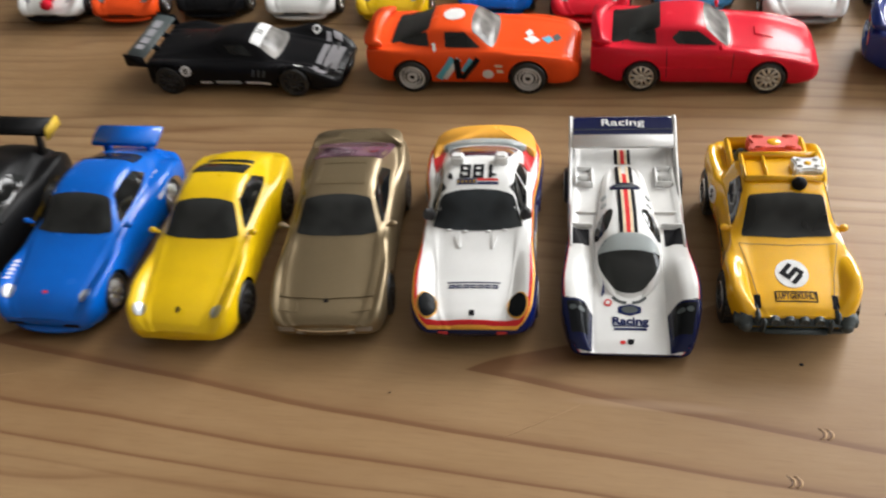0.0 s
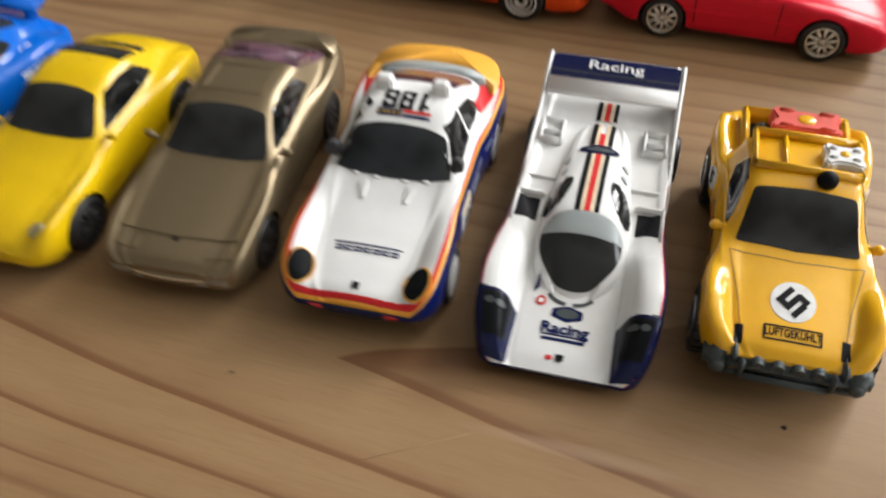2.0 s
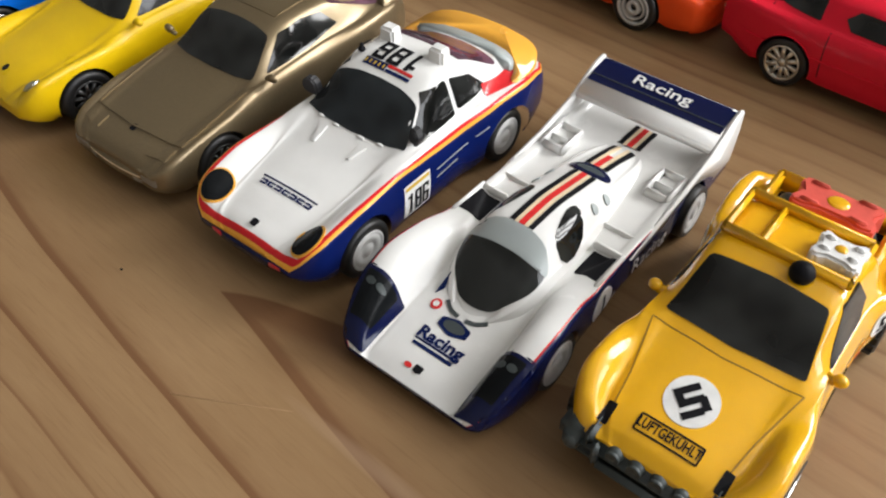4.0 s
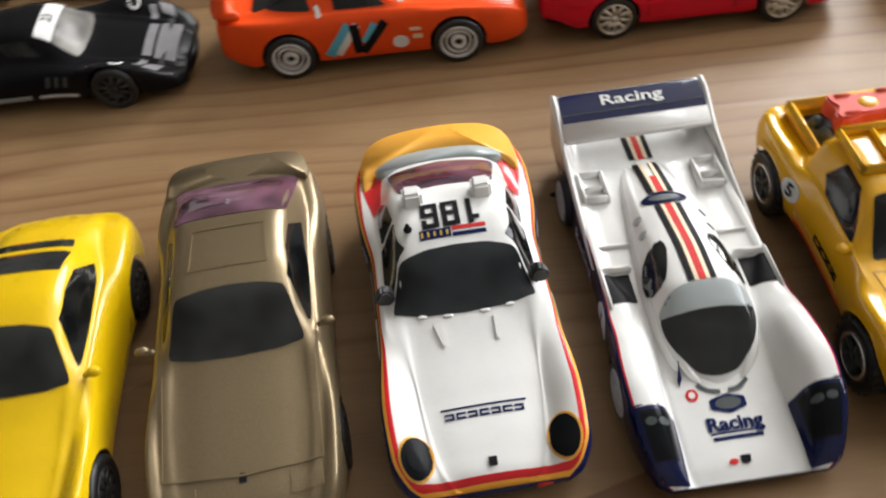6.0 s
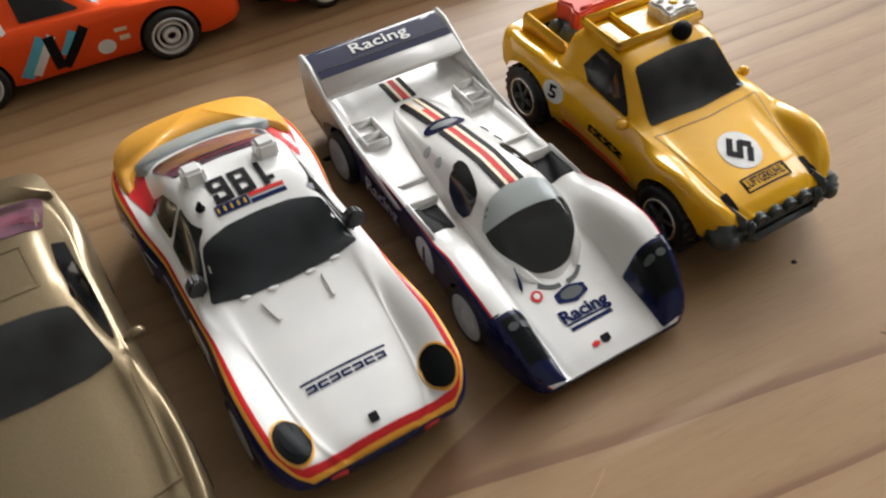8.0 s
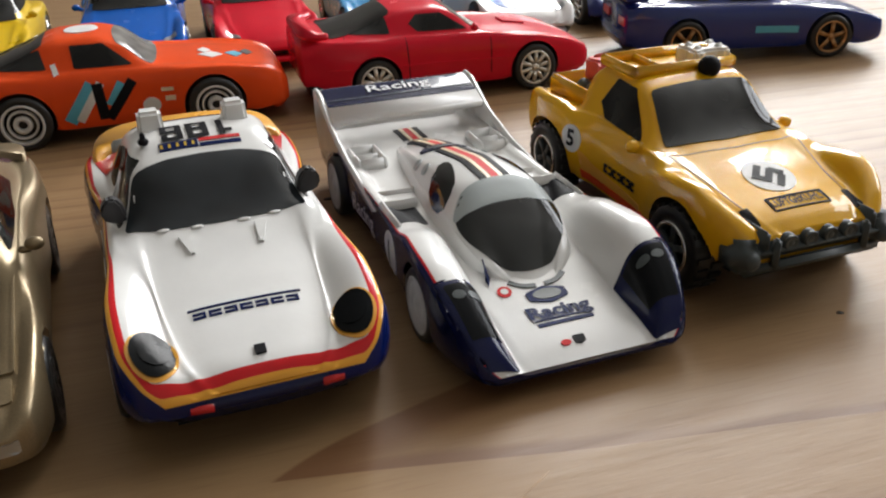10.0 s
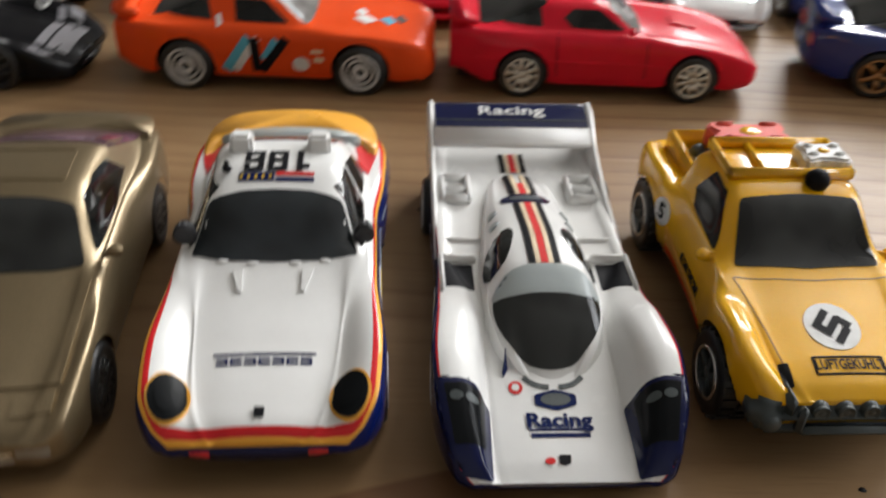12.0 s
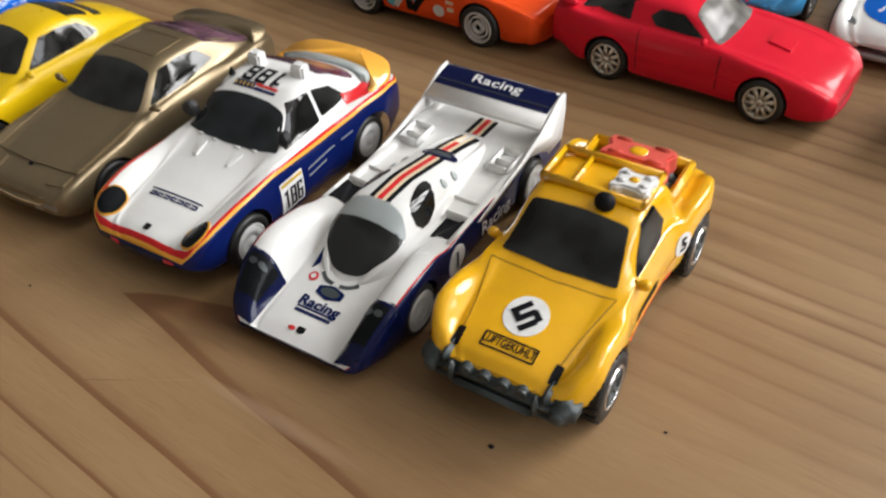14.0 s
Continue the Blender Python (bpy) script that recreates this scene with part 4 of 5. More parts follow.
def loft_union(*skins):
    """One sheet that lies on the higher of two shells, for marks that run from one to the other."""
    bm = bmesh.new()
    grid = []
    for i in range(31):
        row = []
        for j in range(121):
            x, y = -7.5 + 0.5 * i, 12 + 0.55 * j
            z = -1.0
            for s in skins:
                hit = s.tree.ray_cast(Vector((x * MM, y * MM, 0.1)), Vector((0, 0, -1)))[0]
                if hit is not None:
                    z = max(z, hit.z)
            row.append(bm.verts.new((x * MM, y * MM, max(z, 0))))
        grid.append(row)
    for a, b in zip(grid, grid[1:]):
        for k in range(len(a) - 1):
            bm.faces.new((a[k], a[k + 1], b[k + 1], b[k]))
    return bm


def buggy():
    car = thing("toy_safari_car", "amber yellow safari roadster with knobbly tyres", "toy car", 87.7, 91.8, 0, 3.5, ROW)
    car.scale = (0.975, 1.0, 1.0)
    plan = [(0, 11.4), (2, 13.6), (7, 15.9), (14, 16.0), (21, 14.8), (28, 14.3), (38, 14.2), (46, 15.6), (54, 16.2), (60, 15.2), (63, 13.4)]
    spots = [(11.0, 6.3), (51.5, 6.3)]
    bm = loft(63, [(0, 7.5), (12, 6.4), (22, 5.0), (40, 5.0), (52, 6.6), (63, 8.0)], plan,
              [(0, 11.2), (3, 14.4), (9, 16.9), (17, 15.8), (24, 14.6), (40, 15.2), (50, 17.6), (58, 17.4), (63, 14.6)],
              [(0, 11.2), (3, 12.4), (10, 14.2), (20, 16.7), (40, 17.2), (46, 16.6), (63, 15.2)],
              [(0, 11.6), (2, 13.0), (10, 14.9), (20.5, 17.3), (30.5, 24.4), (33, 25.0), (42, 25.0), (44.2, 23.8), (47.5, 17.2), (63, 15.6)],
              [(0, 0.66), (14, 0.70), (21, 0.89), (42, 0.87), (50, 0.74), (63, 0.74)], [(0, 0.5), (20, 0.62), (30, 0.70), (44, 0.68), (48, 0.5), (63, 0.5)], wheels=spots, arch=7.4, crown=0.4, hump=(0.42, 0.86))
    skin = Skin(bm)
    part("body", bm, M_AMBER, car)
    chassis(car, plan, 63, 9.0, 4.0)
    add_wheels(car, spots, 13.6, 6.2, 5.0, "five", M_GUARD, rim_share=0.6, knobs=True, ring=M_CHROME, label="knobbly off-road wheel")
    drape(skin, "windscreen", blunt([(-11.0, 21.4), (0, 20.6), (11.0, 21.4), (9.0, 29.5), (0, 29.9), (-9.0, 29.5)], 0.14), M_SMOKE, car, label="smoked windscreen")
    for way in ("left", "right"):
        drape(skin, "side_window", blunt([(25.5, 17.0), (37.0, 17.4), (39.5, 19.5), (37.0, 23.8), (31.5, 23.6)], 0.14), M_SMOKE, car, way, 0.1)
        drape(skin, "sill_stripe", blunt([(22, 5.8), (40, 5.8), (42, 11.0), (38, 9.5), (22, 8.2)], 0.1), M_ORANGESTRIPE, car, way, 0.1)
        ribbon(skin, "sill_red", [(21, 6.4), (41, 6.6)], 1.6, M_ORANGE, car, way, 0.14)
        bar_word(skin, car, 28.5, 10.4, 10.0, 1.7, M_INK, way, 0)
        drape(skin, "number_disc", disc(43.5, 12.2, 2.4), M_WHITEINK, car, way, 0.14, 3)
        letters(skin, "5", 43.5, 12.2, 4.0, M_INK, car, way, mirror=way == "left", bold=0.03, name="race_number", off=0.26)
    ribbon(skin, "bonnet_seam", [(-11.8, 19.4), (0, 18.6), (11.8, 19.4)], 0.22, M_SEAM, car, off=0.04)
    for s in (1, -1):
        ribbon(skin, "bonnet_seam", [(s * 11.8, 19.4), (s * 9.6, 10), (s * 8.8, 4)], 0.22, M_SEAM, car, off=0.04)
        # black patch paints the dark inside of the hole behind each bar upright
        drape(skin, "recess_shade", blunt([(s * 8.2, 1.8), (s * 9.8, 1.8), (s * 9.7, 5.0), (s * 8.3, 5.0)], 0.2), M_INK, car, off=0.1, rings=3)
        part("door_mirror", join(ball(s * 14.6, 25.0, 16.8, 1.2, 1.0, 1.0, 14), block(s * 13.4 - 1, s * 13.4 + 1, 24.4, 25.6, 15.6, 17.2, 0.3)), M_AMBER, car)
    drape(skin, "number_disc", disc(-0.2, 10.6, 3.9), M_WHITEINK, car, off=0.12)
    figures(skin, "5", -0.2, 10.6, 4.3, 4.7, 1.1, M_INK, car, turn=50)
    letters(skin, "LUFTGEKÜHLT", 0, 4.35, 2.1, M_INK, car, bold=0.028, wide=0.68)
    for z in (3.1, 5.6):
        ribbon(skin, "rule", [(-4.8, z), (4.8, z)], 0.25, M_INK, car)
    for x in (-4.8, 4.8):
        ribbon(skin, "rule", [(x, 3.1), (x, 5.6)], 0.25, M_INK, car, off=0.15)
    # bull bar with lamps
    bar = join(block(-12.4, 12.4, -1.2, 1.4, 8.2, 10.8, 1.1, 0.0, 3), block(-14.2, -9.2, -1.3, 3.8, 6.8, 11.4, 1.2, 0.0, 3), block(9.2, 14.2, -1.3, 3.8, 6.8, 11.4, 1.2, 0.0, 3),
               block(-9.8, -8.6, -1.2, 3.0, 9.6, 12.6, 0.5), block(8.6, 9.8, -1.2, 3.0, 9.6, 12.6, 0.5), block(-7.6, 7.6, -1.9, -0.4, 6.8, 8.2, 0.5),
               block(-8.2, -7.2, -1.9, -0.4, 7.2, 11.6, 0.4), block(7.2, 8.2, -1.9, -0.4, 7.2, 11.6, 0.4), block(-12, 12, -0.6, 2.0, 5.8, 7.8, 0.6))
    part("bull_bar", bar, M_GUARD, car, "slate grey bull bar")
    for x in (-5.1, -1.7, 1.7, 5.1):
        part("spot_lamp", join(ball(x, -0.1, 10.4, 1.3, 1.1, 1.25, 16), lathe_lamp(x, -0.6, 10.4, 1.15)), M_GUARD, car)
    for x in (-11.6, 11.6):
        part("fog_lamp", ball(x, -1.2, 8.8, 1.3, 0.9, 1.3, 16), M_GUARD, car)
    # roof rack, lamp and cans
    rails = [block(-10.0, 10.0, 33.0, 34.2, 24.6, 26.4, 0.3), block(-10.0, 10.0, 42.6, 43.8, 24.6, 26.4, 0.3), block(-10.0, -9.0, 33, 43.8, 24.6, 26.4, 0.3), block(9.0, 10.0, 33, 43.8, 24.6, 26.4, 0.3), block(-4.4, -3.4, 33, 43.8, 24.6, 26.0, 0.3)]
    part("roof_rack", join(*rails), M_AMBER, car)
    part("roof_lamp", join(ball(3.4, 31.6, 25.6, 1.9, 1.7, 1.8, 18)), M_INK, car, "black roof lamp")
    for x, y, z, m, lab in ((6.2, 37.4, 25.4, M_WHITEINK, "white fuel can"), (1.2, 53.0, 20.4, M_SALMON, "salmon red fuel can")):
        k = 1.6 if m is M_SALMON else 0.85
        tank = [(-4.2, -3.4), (-3.0, -3.7), (-1.4, -2.9), (1.4, -2.9), (3.0, -3.7), (4.2, -3.4), (4.3, -1.8), (3.7, 0), (4.3, 1.8), (4.2, 3.4), (3.0, 3.7), (1.4, 2.9), (-1.4, 2.9), (-3.0, 3.7), (-4.2, 3.4), (-4.3, 1.8), (-3.7, 0), (-4.3, -1.8)]
        c = part("fuel_can", extrude([(a * k, b * k * (0.62 if k > 1 else 1.0)) for a, b in tank], -2.0, 2.0, 0.45), m, car, lab, smooth=False)
        c.matrix_basis = pose(x * MM, y * MM, z * MM)
        part("can_cap", ball(0, 0, 1.9, 1.2 * k, 1.0 * k, 0.5, 16), M_AMBER, c)
        for i, j in ((1, 1), (1, -1), (-1, 1), (-1, -1)):
            part("can_rib", block(min(i * 1.5 * k, i * 3.4 * k), max(i * 1.5 * k, i * 3.4 * k), j * 1.5 * k - 0.35, j * 1.5 * k + 0.35, 1.7, 2.5, 0.25), m, c)
    # open rear bay
    drape(skin, "bay_floor", blunt([(-9.5, 48.6), (9.5, 48.6), (9.0, 58.6), (-9.0, 58.6)], 0.1), M_INK, car, off=0.08)
    bay = [block(-10.8, -9.2, 46.8, 60.2, 15.5, 19.0, 0.5), block(9.2, 10.8, 46.8, 60.2, 15.5, 19.0, 0.5), block(-10.8, 10.8, 58.8, 60.4, 15, 19.0, 0.5)]
    part("bay_wall", join(*bay), M_AMBER, car)
    for x in (-6.6, 6.8):
        part("engine_part", join(ball(x, 50.8, 17.6, 1.6, 1.6, 1.8, 14), ball(x, 54.4, 17.4, 1.5, 1.5, 1.6, 14), block(x - 1.6, x + 1.6, 49, 56, 15.6, 17.2, 0.3)), M_GUARD, car)
    return car


def street_coupe(spec):
    """A plain closed coupe from its curves and window places."""
    car = thing(spec["name"], spec["label"], "toy car", *spec["at"], 0, spec["turn"], spec["group"])
    length, plan, spots = spec["length"], spec["plan"], spec["wheels"]
    bm = loft(length, spec.get("bottom", [(0, 5.2), (4, 3.8), (10, 2.6), (length - 8, 2.8), (length, 5.0)]), plan, spec["shoulder"], spec["belt"], spec["top"],
              spec["glass"], spec["roof"], wheels=spots, hump=spec.get("hump", (0.38, 0.65)), arch=spec.get("arch", 6.4), stations=spec.get("stations", 96))
    skin = Skin(bm)
    part("body", bm, spec["paint"], car)
    chassis(car, plan, length)
    add_wheels(car, spots, spec.get("track", 13.0), spec.get("radius", 5.6), 4.2, spec["rim"][0], spec["rim"][1], rim_share=spec.get("share", 0.68))
    (b, hb), (t, ht) = spec["screen"]
    drape(skin, "windscreen", blunt([(-hb, b + 1.0), (-hb * 0.6, b), (0, b - 0.3), (hb * 0.6, b), (hb, b + 1.0), (ht, t - 0.4), (ht * 0.5, t + 0.3), (0, t + 0.5), (-ht * 0.5, t + 0.3), (-ht, t - 0.4)], 0.3), spec.get("front_glass", M_SMOKE), car)
    if "rear" in spec:
        (b, hb), (t, ht) = spec["rear"]
        drape(skin, "rear_window", blunt([(-hb, b), (hb, b), (ht, t), (-ht, t)], 0.16), spec.get("rear_glass", M_SMOKE), car)
    for outline in spec["sides"]:
        for way in ("left", "right"):
            drape(skin, "side_window", blunt(outline, 0.15), spec.get("side_glass", M_SMOKE), car, way, 0.1)
    if "mirror" in spec:
        mirrors(car, *spec["mirror"], spec["paint"])
    return car, skin


CLASSIC = dict(
    length=66,
    plan=[(0, 10.4), (1.5, 12.8), (5, 14.4), (13, 15.0), (24, 14.4), (40, 14.6), (50, 15.6), (58, 15.0), (63, 13.6), (66, 11.0)],
    shoulder=[(0, 7.6), (2, 10.6), (5, 12.9), (12, 14.0), (24, 13.4), (42, 13.6), (50, 14.4), (60, 13.4), (66, 10.5)],
    belt=[(0, 7.8), (3, 10.2), (8, 11.2), (16, 12.6), (25, 14.8), (44, 15.2), (58, 14.4), (66, 11)],
    top=[(0, 8.0), (1.5, 9.6), (6, 11.5), (15, 13.3), (24.5, 15.7), (33, 21.6), (39, 22.8), (44, 22.5), (54, 18.4), (61, 15.4), (66, 11.6)],
    glass=[(0, 0.68), (20, 0.78), (25, 0.84), (44, 0.8), (56, 0.66), (66, 0.66)], roof=[(0, 0.5), (22, 0.62), (33, 0.6), (44, 0.55), (56, 0.45), (66, 0.45)],
    screen=((25.0, 10.6), (33.4, 8.4)), wheels=[(12.6, 5.5), (51.0, 5.5)],
    sides=[[(28.6, 15.6), (41.0, 15.8), (49.0, 16.4), (45.0, 20.2), (40, 21.0), (34.6, 20.8)]], mirror=(14.4, 27.2, 16.2), turn=2.4, group=ROW)


def yellow_coupe():
    car, skin = street_coupe(dict(CLASSIC, name="toy_coupe", label="lemon yellow rear-engined coupe with black wheels", at=(-63.9, 76.4), paint=M_YELLOW, rim=("ten", M_BLACKRIM), front_glass=M_SMOKE))
    car.scale = (1.0, 1.075, 1.0)
    for y0, y1, h0, h1 in ((43.8, 49.2, 7.8, 8.0), (51.0, 53.6, 7.6, 7.0)):
        drape(skin, "engine_grille" if y0 > 50 else "rear_window", blunt([(-h0, y0), (h0, y0), (h1, y1), (-h1, y1)], 0.16), M_SMOKE, car, off=0.12)
    for s in (1, -1):
        drape(skin, "headlamp", disc(s * 10.4, 4.4, 1.5, 1.7), M_CLEARLENS, car, off=0.35, rings=4, label="silvered round headlamp")
    drape(skin, "badge", disc(0, 4.6, 0.55, 0.8), M_INK, car, off=0.2, rings=2)
    part("front_lip", extrude(chaikin([(-12.2, 3.6), (-8, 0.7), (0, 0.0), (8, 0.7), (12.2, 3.6), (8, 4), (-8, 4)], 2, True), 4.4, 6.4, 0.6), M_YELLOW, car)
    return car


def blue_coupe():
    spec = dict(CLASSIC, name="toy_sports_car", label="bright blue sports coupe with a raised rear wing", at=(-102.6, 77.6), turn=0.6, length=69, paint=M_BLUE, rim=("ten", M_CHROME), share=0.72,
                screen=((25.0, 11.4), (34.4, 9.2)), rear=((50.5, 8.6), (57.5, 7.8)), mirror=(15.6, 28.4, 16.6))
    spec["plan"] = [(0, 11.2), (1.5, 13.6), (5, 15.2), (13, 15.9), (24, 15.2), (40, 15.4), (52, 16.4), (61, 15.8), (66, 14.4), (69, 12.0)]
    spec["top"] = [(0, 8.0), (1.5, 9.8), (6, 12.2), (15, 14.0), (24.5, 15.8), (34, 22.0), (41, 23.2), (47, 22.9), (57, 18.8), (64, 16.0), (69, 12.4)]
    spec["wheels"] = [(13.0, 5.6), (53.6, 5.6)]
    spec["sides"] = [[(29.6, 15.8), (42.0, 16.0), (51.0, 16.8), (47.0, 20.6), (41, 21.4), (35.6, 21.2)]]
    car, skin = street_coupe(spec)
    for s in (1, -1):
        drape(skin, "headlamp", disc(s * 11.2, 6.0, 1.5, 2.1), M_CLEARLENS, car, off=0.3, rings=4, label="silvered oval headlamp")
        part("wing_strut", extrude([(61, 14.5), (65, 14.5), (66, 19.9), (63, 19.9)], s * 6.5, s * 7.7, 0.2, flip=lambda a, b, c: (c, a, b)), M_BLUE, car)
        drape(skin, "bumper_duct", blunt([(s * 5.8, 4.6), (s * 10.4, 5.2), (s * 10.2, 6.4), (s * 5.8, 6.2)], 0.2), M_INK, car, "front", 0.1, 3)
        bar_word(skin, car, 50, 11.6, 9, 1.5, M_WHITEINK, "right" if s > 0 else "left", 0, 5)
    part("rear_wing", extrude(chaikin([(60.6, 18.0), (62.0, 20.2), (67.5, 21.2), (69.4, 20.6), (66, 18.9)], 1, True), -10.6, 10.6, 0.3, flip=lambda a, b, c: (c, a, b)), M_BLUE, car, "raised blue rear wing")
    part("front_lip", extrude(chaikin([(-13.2, 3.6), (-8.5, 0.2), (0, -0.9), (8.5, 0.2), (13.2, 3.6), (8, 4), (-8, 4)], 2, True), 2.6, 4.2, 0.4), M_BLUE, car)
    drape(skin, "badge", disc(0, 5.8, 0.6, 0.5), M_REDINK, car, off=0.2, rings=2)
    for k in range(5):
        ribbon(skin, "wing_script", [(-13.6, 9.0 + 1.5 * k), (-12.6, 9.6 + 1.5 * k), (-13.2, 10.0 + 1.5 * k)], 0.5, M_WHITEINK, car)
    return car


def black_coupe():
    spec = dict(CLASSIC, name="toy_sports_car", label="matt black sports coupe with gold markings and a high wing", at=(-141.2, 76.5), turn=0.0, length=68, paint=M_MATT, rim=("ten", M_BLACKRIM), share=0.74, screen=((25.0, 10.8), (34.4, 8.8)), mirror=(14.0, 28.0, 16.2))
    spec["plan"] = [(0, 11.0), (1.5, 13.2), (5, 14.9), (13, 15.5), (24, 14.6), (40, 14.8), (52, 16.0), (61, 15.4), (68, 12.6)]
    spec["top"] = [(0, 6.4), (2, 8.6), (6, 10.6), (15, 13.0), (24.5, 15.2), (34, 21.4), (41, 22.4), (47, 22.0), (57, 18.6), (64, 16.4), (68, 13.0)]
    spec["shoulder"] = [(0, 6.4), (2, 8.8), (5, 11.0), (12, 13.4), (24, 12.8), (42, 13.2), (52, 14.8), (62, 14.2), (68, 11)]
    car, skin = street_coupe(spec)
    # gold emblem drawn as plain sweeps across the nose
    for s in (1, -1):
        for k in range(3):
            ribbon(skin, "gold_sweep", [(s * 0.5, 6.0 + k * 1.7), (s * 2.4, 4.6 + k * 1.8), (s * 4.4, 6.8 + k * 1.5), (s * 6.6, 5.6 + k * 1.9), (s * 8.6, 8.2 + k * 1.8), (s * 11.6, 9.8 + k * 2.3)], (0.75, 0.3), M_OLDGOLD, car)
        ribbon(skin, "gold_nose", [(0, 2.2), (s * 4, 3.1), (s * 8.0, 3.3)], (1.9, 0.7), M_GOLDINK, car)
        for k in range(4):
            ribbon(skin, "gold_flank", [(38 + 4 * k, 6.0 + k), (44 + 4 * k, 8.6 + k * 0.8)], (1.1, 0.3), M_OLDGOLD, car, "right" if s > 0 else "left")
        part("wing_strut", extrude([(60, 14), (64, 14), (66, 22), (63.5, 22)], s * 8.2, s * 9.2, 0.2, flip=lambda a, b, c: (c, a, b)), M_MATT, car)
        part("wing_end", extrude([(60.6, 20.8), (68.8, 21.4), (69.0, 24.8), (61.6, 24.4)], s * 13.6, s * 14.5, 0.2, flip=lambda a, b, c: (c, a, b)), M_GOLDINK if s > 0 else M_MATT, car)
    drape(skin, "roof_mark", disc(0, 43.5, 3.0), M_GUARD, car, off=0.1, inner=0.8, rings=2)
    part("rear_wing", extrude(chaikin([(61.0, 21.6), (62.2, 23.6), (67.8, 24.6), (68.8, 23.8), (65, 21.9)], 1, True), -13.6, 13.6, 0.4, flip=lambda a, b, c: (c, a, b)), M_MATT, car, "high black rear wing")
    part("front_lip", extrude(chaikin([(-13.0, 4), (-9, 0), (0, -1.2), (9, 0), (13.0, 4), (8, 4), (-8, 4)], 2, True), 2.2, 3.6, 0.4), M_MATT, car)
    return car


def gold_coupe():
    spec = dict(
        name="toy_coupe", label="champagne gold wedge coupe with a violet hatch window", at=(-25.5, 81.6), turn=5.2, group=ROW, length=71, paint=M_GOLD, rim=("ten", M_BLACKRIM), wheels=[(13.5, 5.5), (54.5, 5.5)], track=13.2,
        plan=[(0, 11.6), (1.5, 13.8), (6, 15.0), (14, 15.5), (26, 15.0), (44, 15.0), (56, 15.8), (65, 15.0), (71, 13.0)],
        shoulder=[(0, 8.4), (2, 10.4), (6, 12.0), (14, 13.4), (26, 13.8), (44, 14.0), (57, 15.2), (66, 15.0), (71, 13.4)],
        belt=[(0, 8.4), (3, 10.4), (8, 11.8), (16, 13.2), (25, 14.8), (48, 15.6), (62, 15.6), (71, 14.0)],
        top=[(0, 8.8), (1.5, 10.2), (6, 11.6), (16, 13.6), (25, 15.2), (34.5, 21.4), (40, 22.6), (49, 22.4), (58, 19.4), (65, 16.6), (69.5, 16.8), (71, 14.4)],
        glass=[(0, 0.8), (24, 0.84), (50, 0.82), (64, 0.78), (71, 0.8)], roof=[(0, 0.62), (24, 0.68), (34, 0.63), (50, 0.6), (62, 0.6), (71, 0.66)],
        screen=((25.6, 11.2), (34.6, 9.0)), rear=((50.4, 9.8), (64.0, 11.6)), rear_glass=M_VIOLET, sides=[[(29.6, 15.6), (42.0, 15.9), (50.5, 17.2), (47.6, 20.4), (42, 21.2), (36.0, 20.8)]], mirror=(15.2, 28.4, 16.6))
    car, skin = street_coupe(spec)
    car.scale = (1.0, 1.015, 1.0)
    ribbon(skin, "sunroof_edge", [(-6.6, 38.6), (6.6, 38.6), (6.2, 47.4), (-6.2, 47.4), (-6.6, 38.6)], 0.5, M_GOLD, car, off=0.14)
    ribbon(skin, "bonnet_edge", [(-12.2, 7.2), (0, 6.2), (12.2, 7.2)], 0.4, M_GOLD, car, off=0.32)
    drape(skin, "badge", blunt([(-0.6, 5.2), (0.6, 5.2), (0.5, 6.6), (-0.5, 6.6)], 0.3), M_INK, car, off=0.2, rings=2)
    for s in (1, -1):
        ribbon(skin, "bonnet_edge", [(s * 12.2, 7.2), (s * 12.4, 24)], 0.3, M_GOLD, car, off=0.25)
        drape(skin, "lamp_lid", blunt([(s * 7.2, 2.6), (s * 12.0, 3.2), (s * 12.0, 6.2), (s * 7.2, 5.6)], 0.12), M_GOLD, car, off=0.28, rings=3)
        drape(skin, "indicator", blunt([(s * 8.0, 6.4), (s * 12.0, 6.6), (s * 12.0, 8.0), (s * 8.0, 7.8)], 0.2), M_CLEARLENS, car, "front", 0.15, 2)
    bumper = extrude(chaikin([(-13.6, 4.5), (-10, 0.2), (0, -0.8), (10, 0.2), (13.6, 4.5), (8, 5), (-8, 5)], 2, True), 5.0, 7.6, 0.6)
    bumper_skin = Skin(bumper)
    part("front_bumper", bumper, M_GOLD, car)
    ribbon(bumper_skin, "bumper_strip", [(-10.5, 6.9), (10.5, 6.9)], 0.4, M_CREAMINK, car, "front", 0.1)
    for s in (1, -1):
        ribbon(bumper_skin, "bumper_lamp", [(s * 5.6, 5.9), (s * 9.6, 5.9)], 0.8, M_CLEARLENS, car, "front", 0.12)
        ribbon(bumper_skin, "side_marker", [(s * 9.8, 5.9), (s * 11.4, 5.9)], 0.8, M_ORANGE, car, "front", 0.12)
    part("tail_spoiler", extrude(chaikin([(-13.6, 62.5), (-13.2, 69.4), (-9, 71.4), (9, 71.4), (13.2, 69.4), (13.6, 62.5), (12.0, 64.8), (0, 65.6), (-12.0, 64.8)], 2, True), 12.5, 16.6, 0.6), M_GOLD, car)
    return car


rally_coupe()
prototype()
buggy()
gold_coupe()
yellow_coupe()
blue_coupe()
black_coupe()

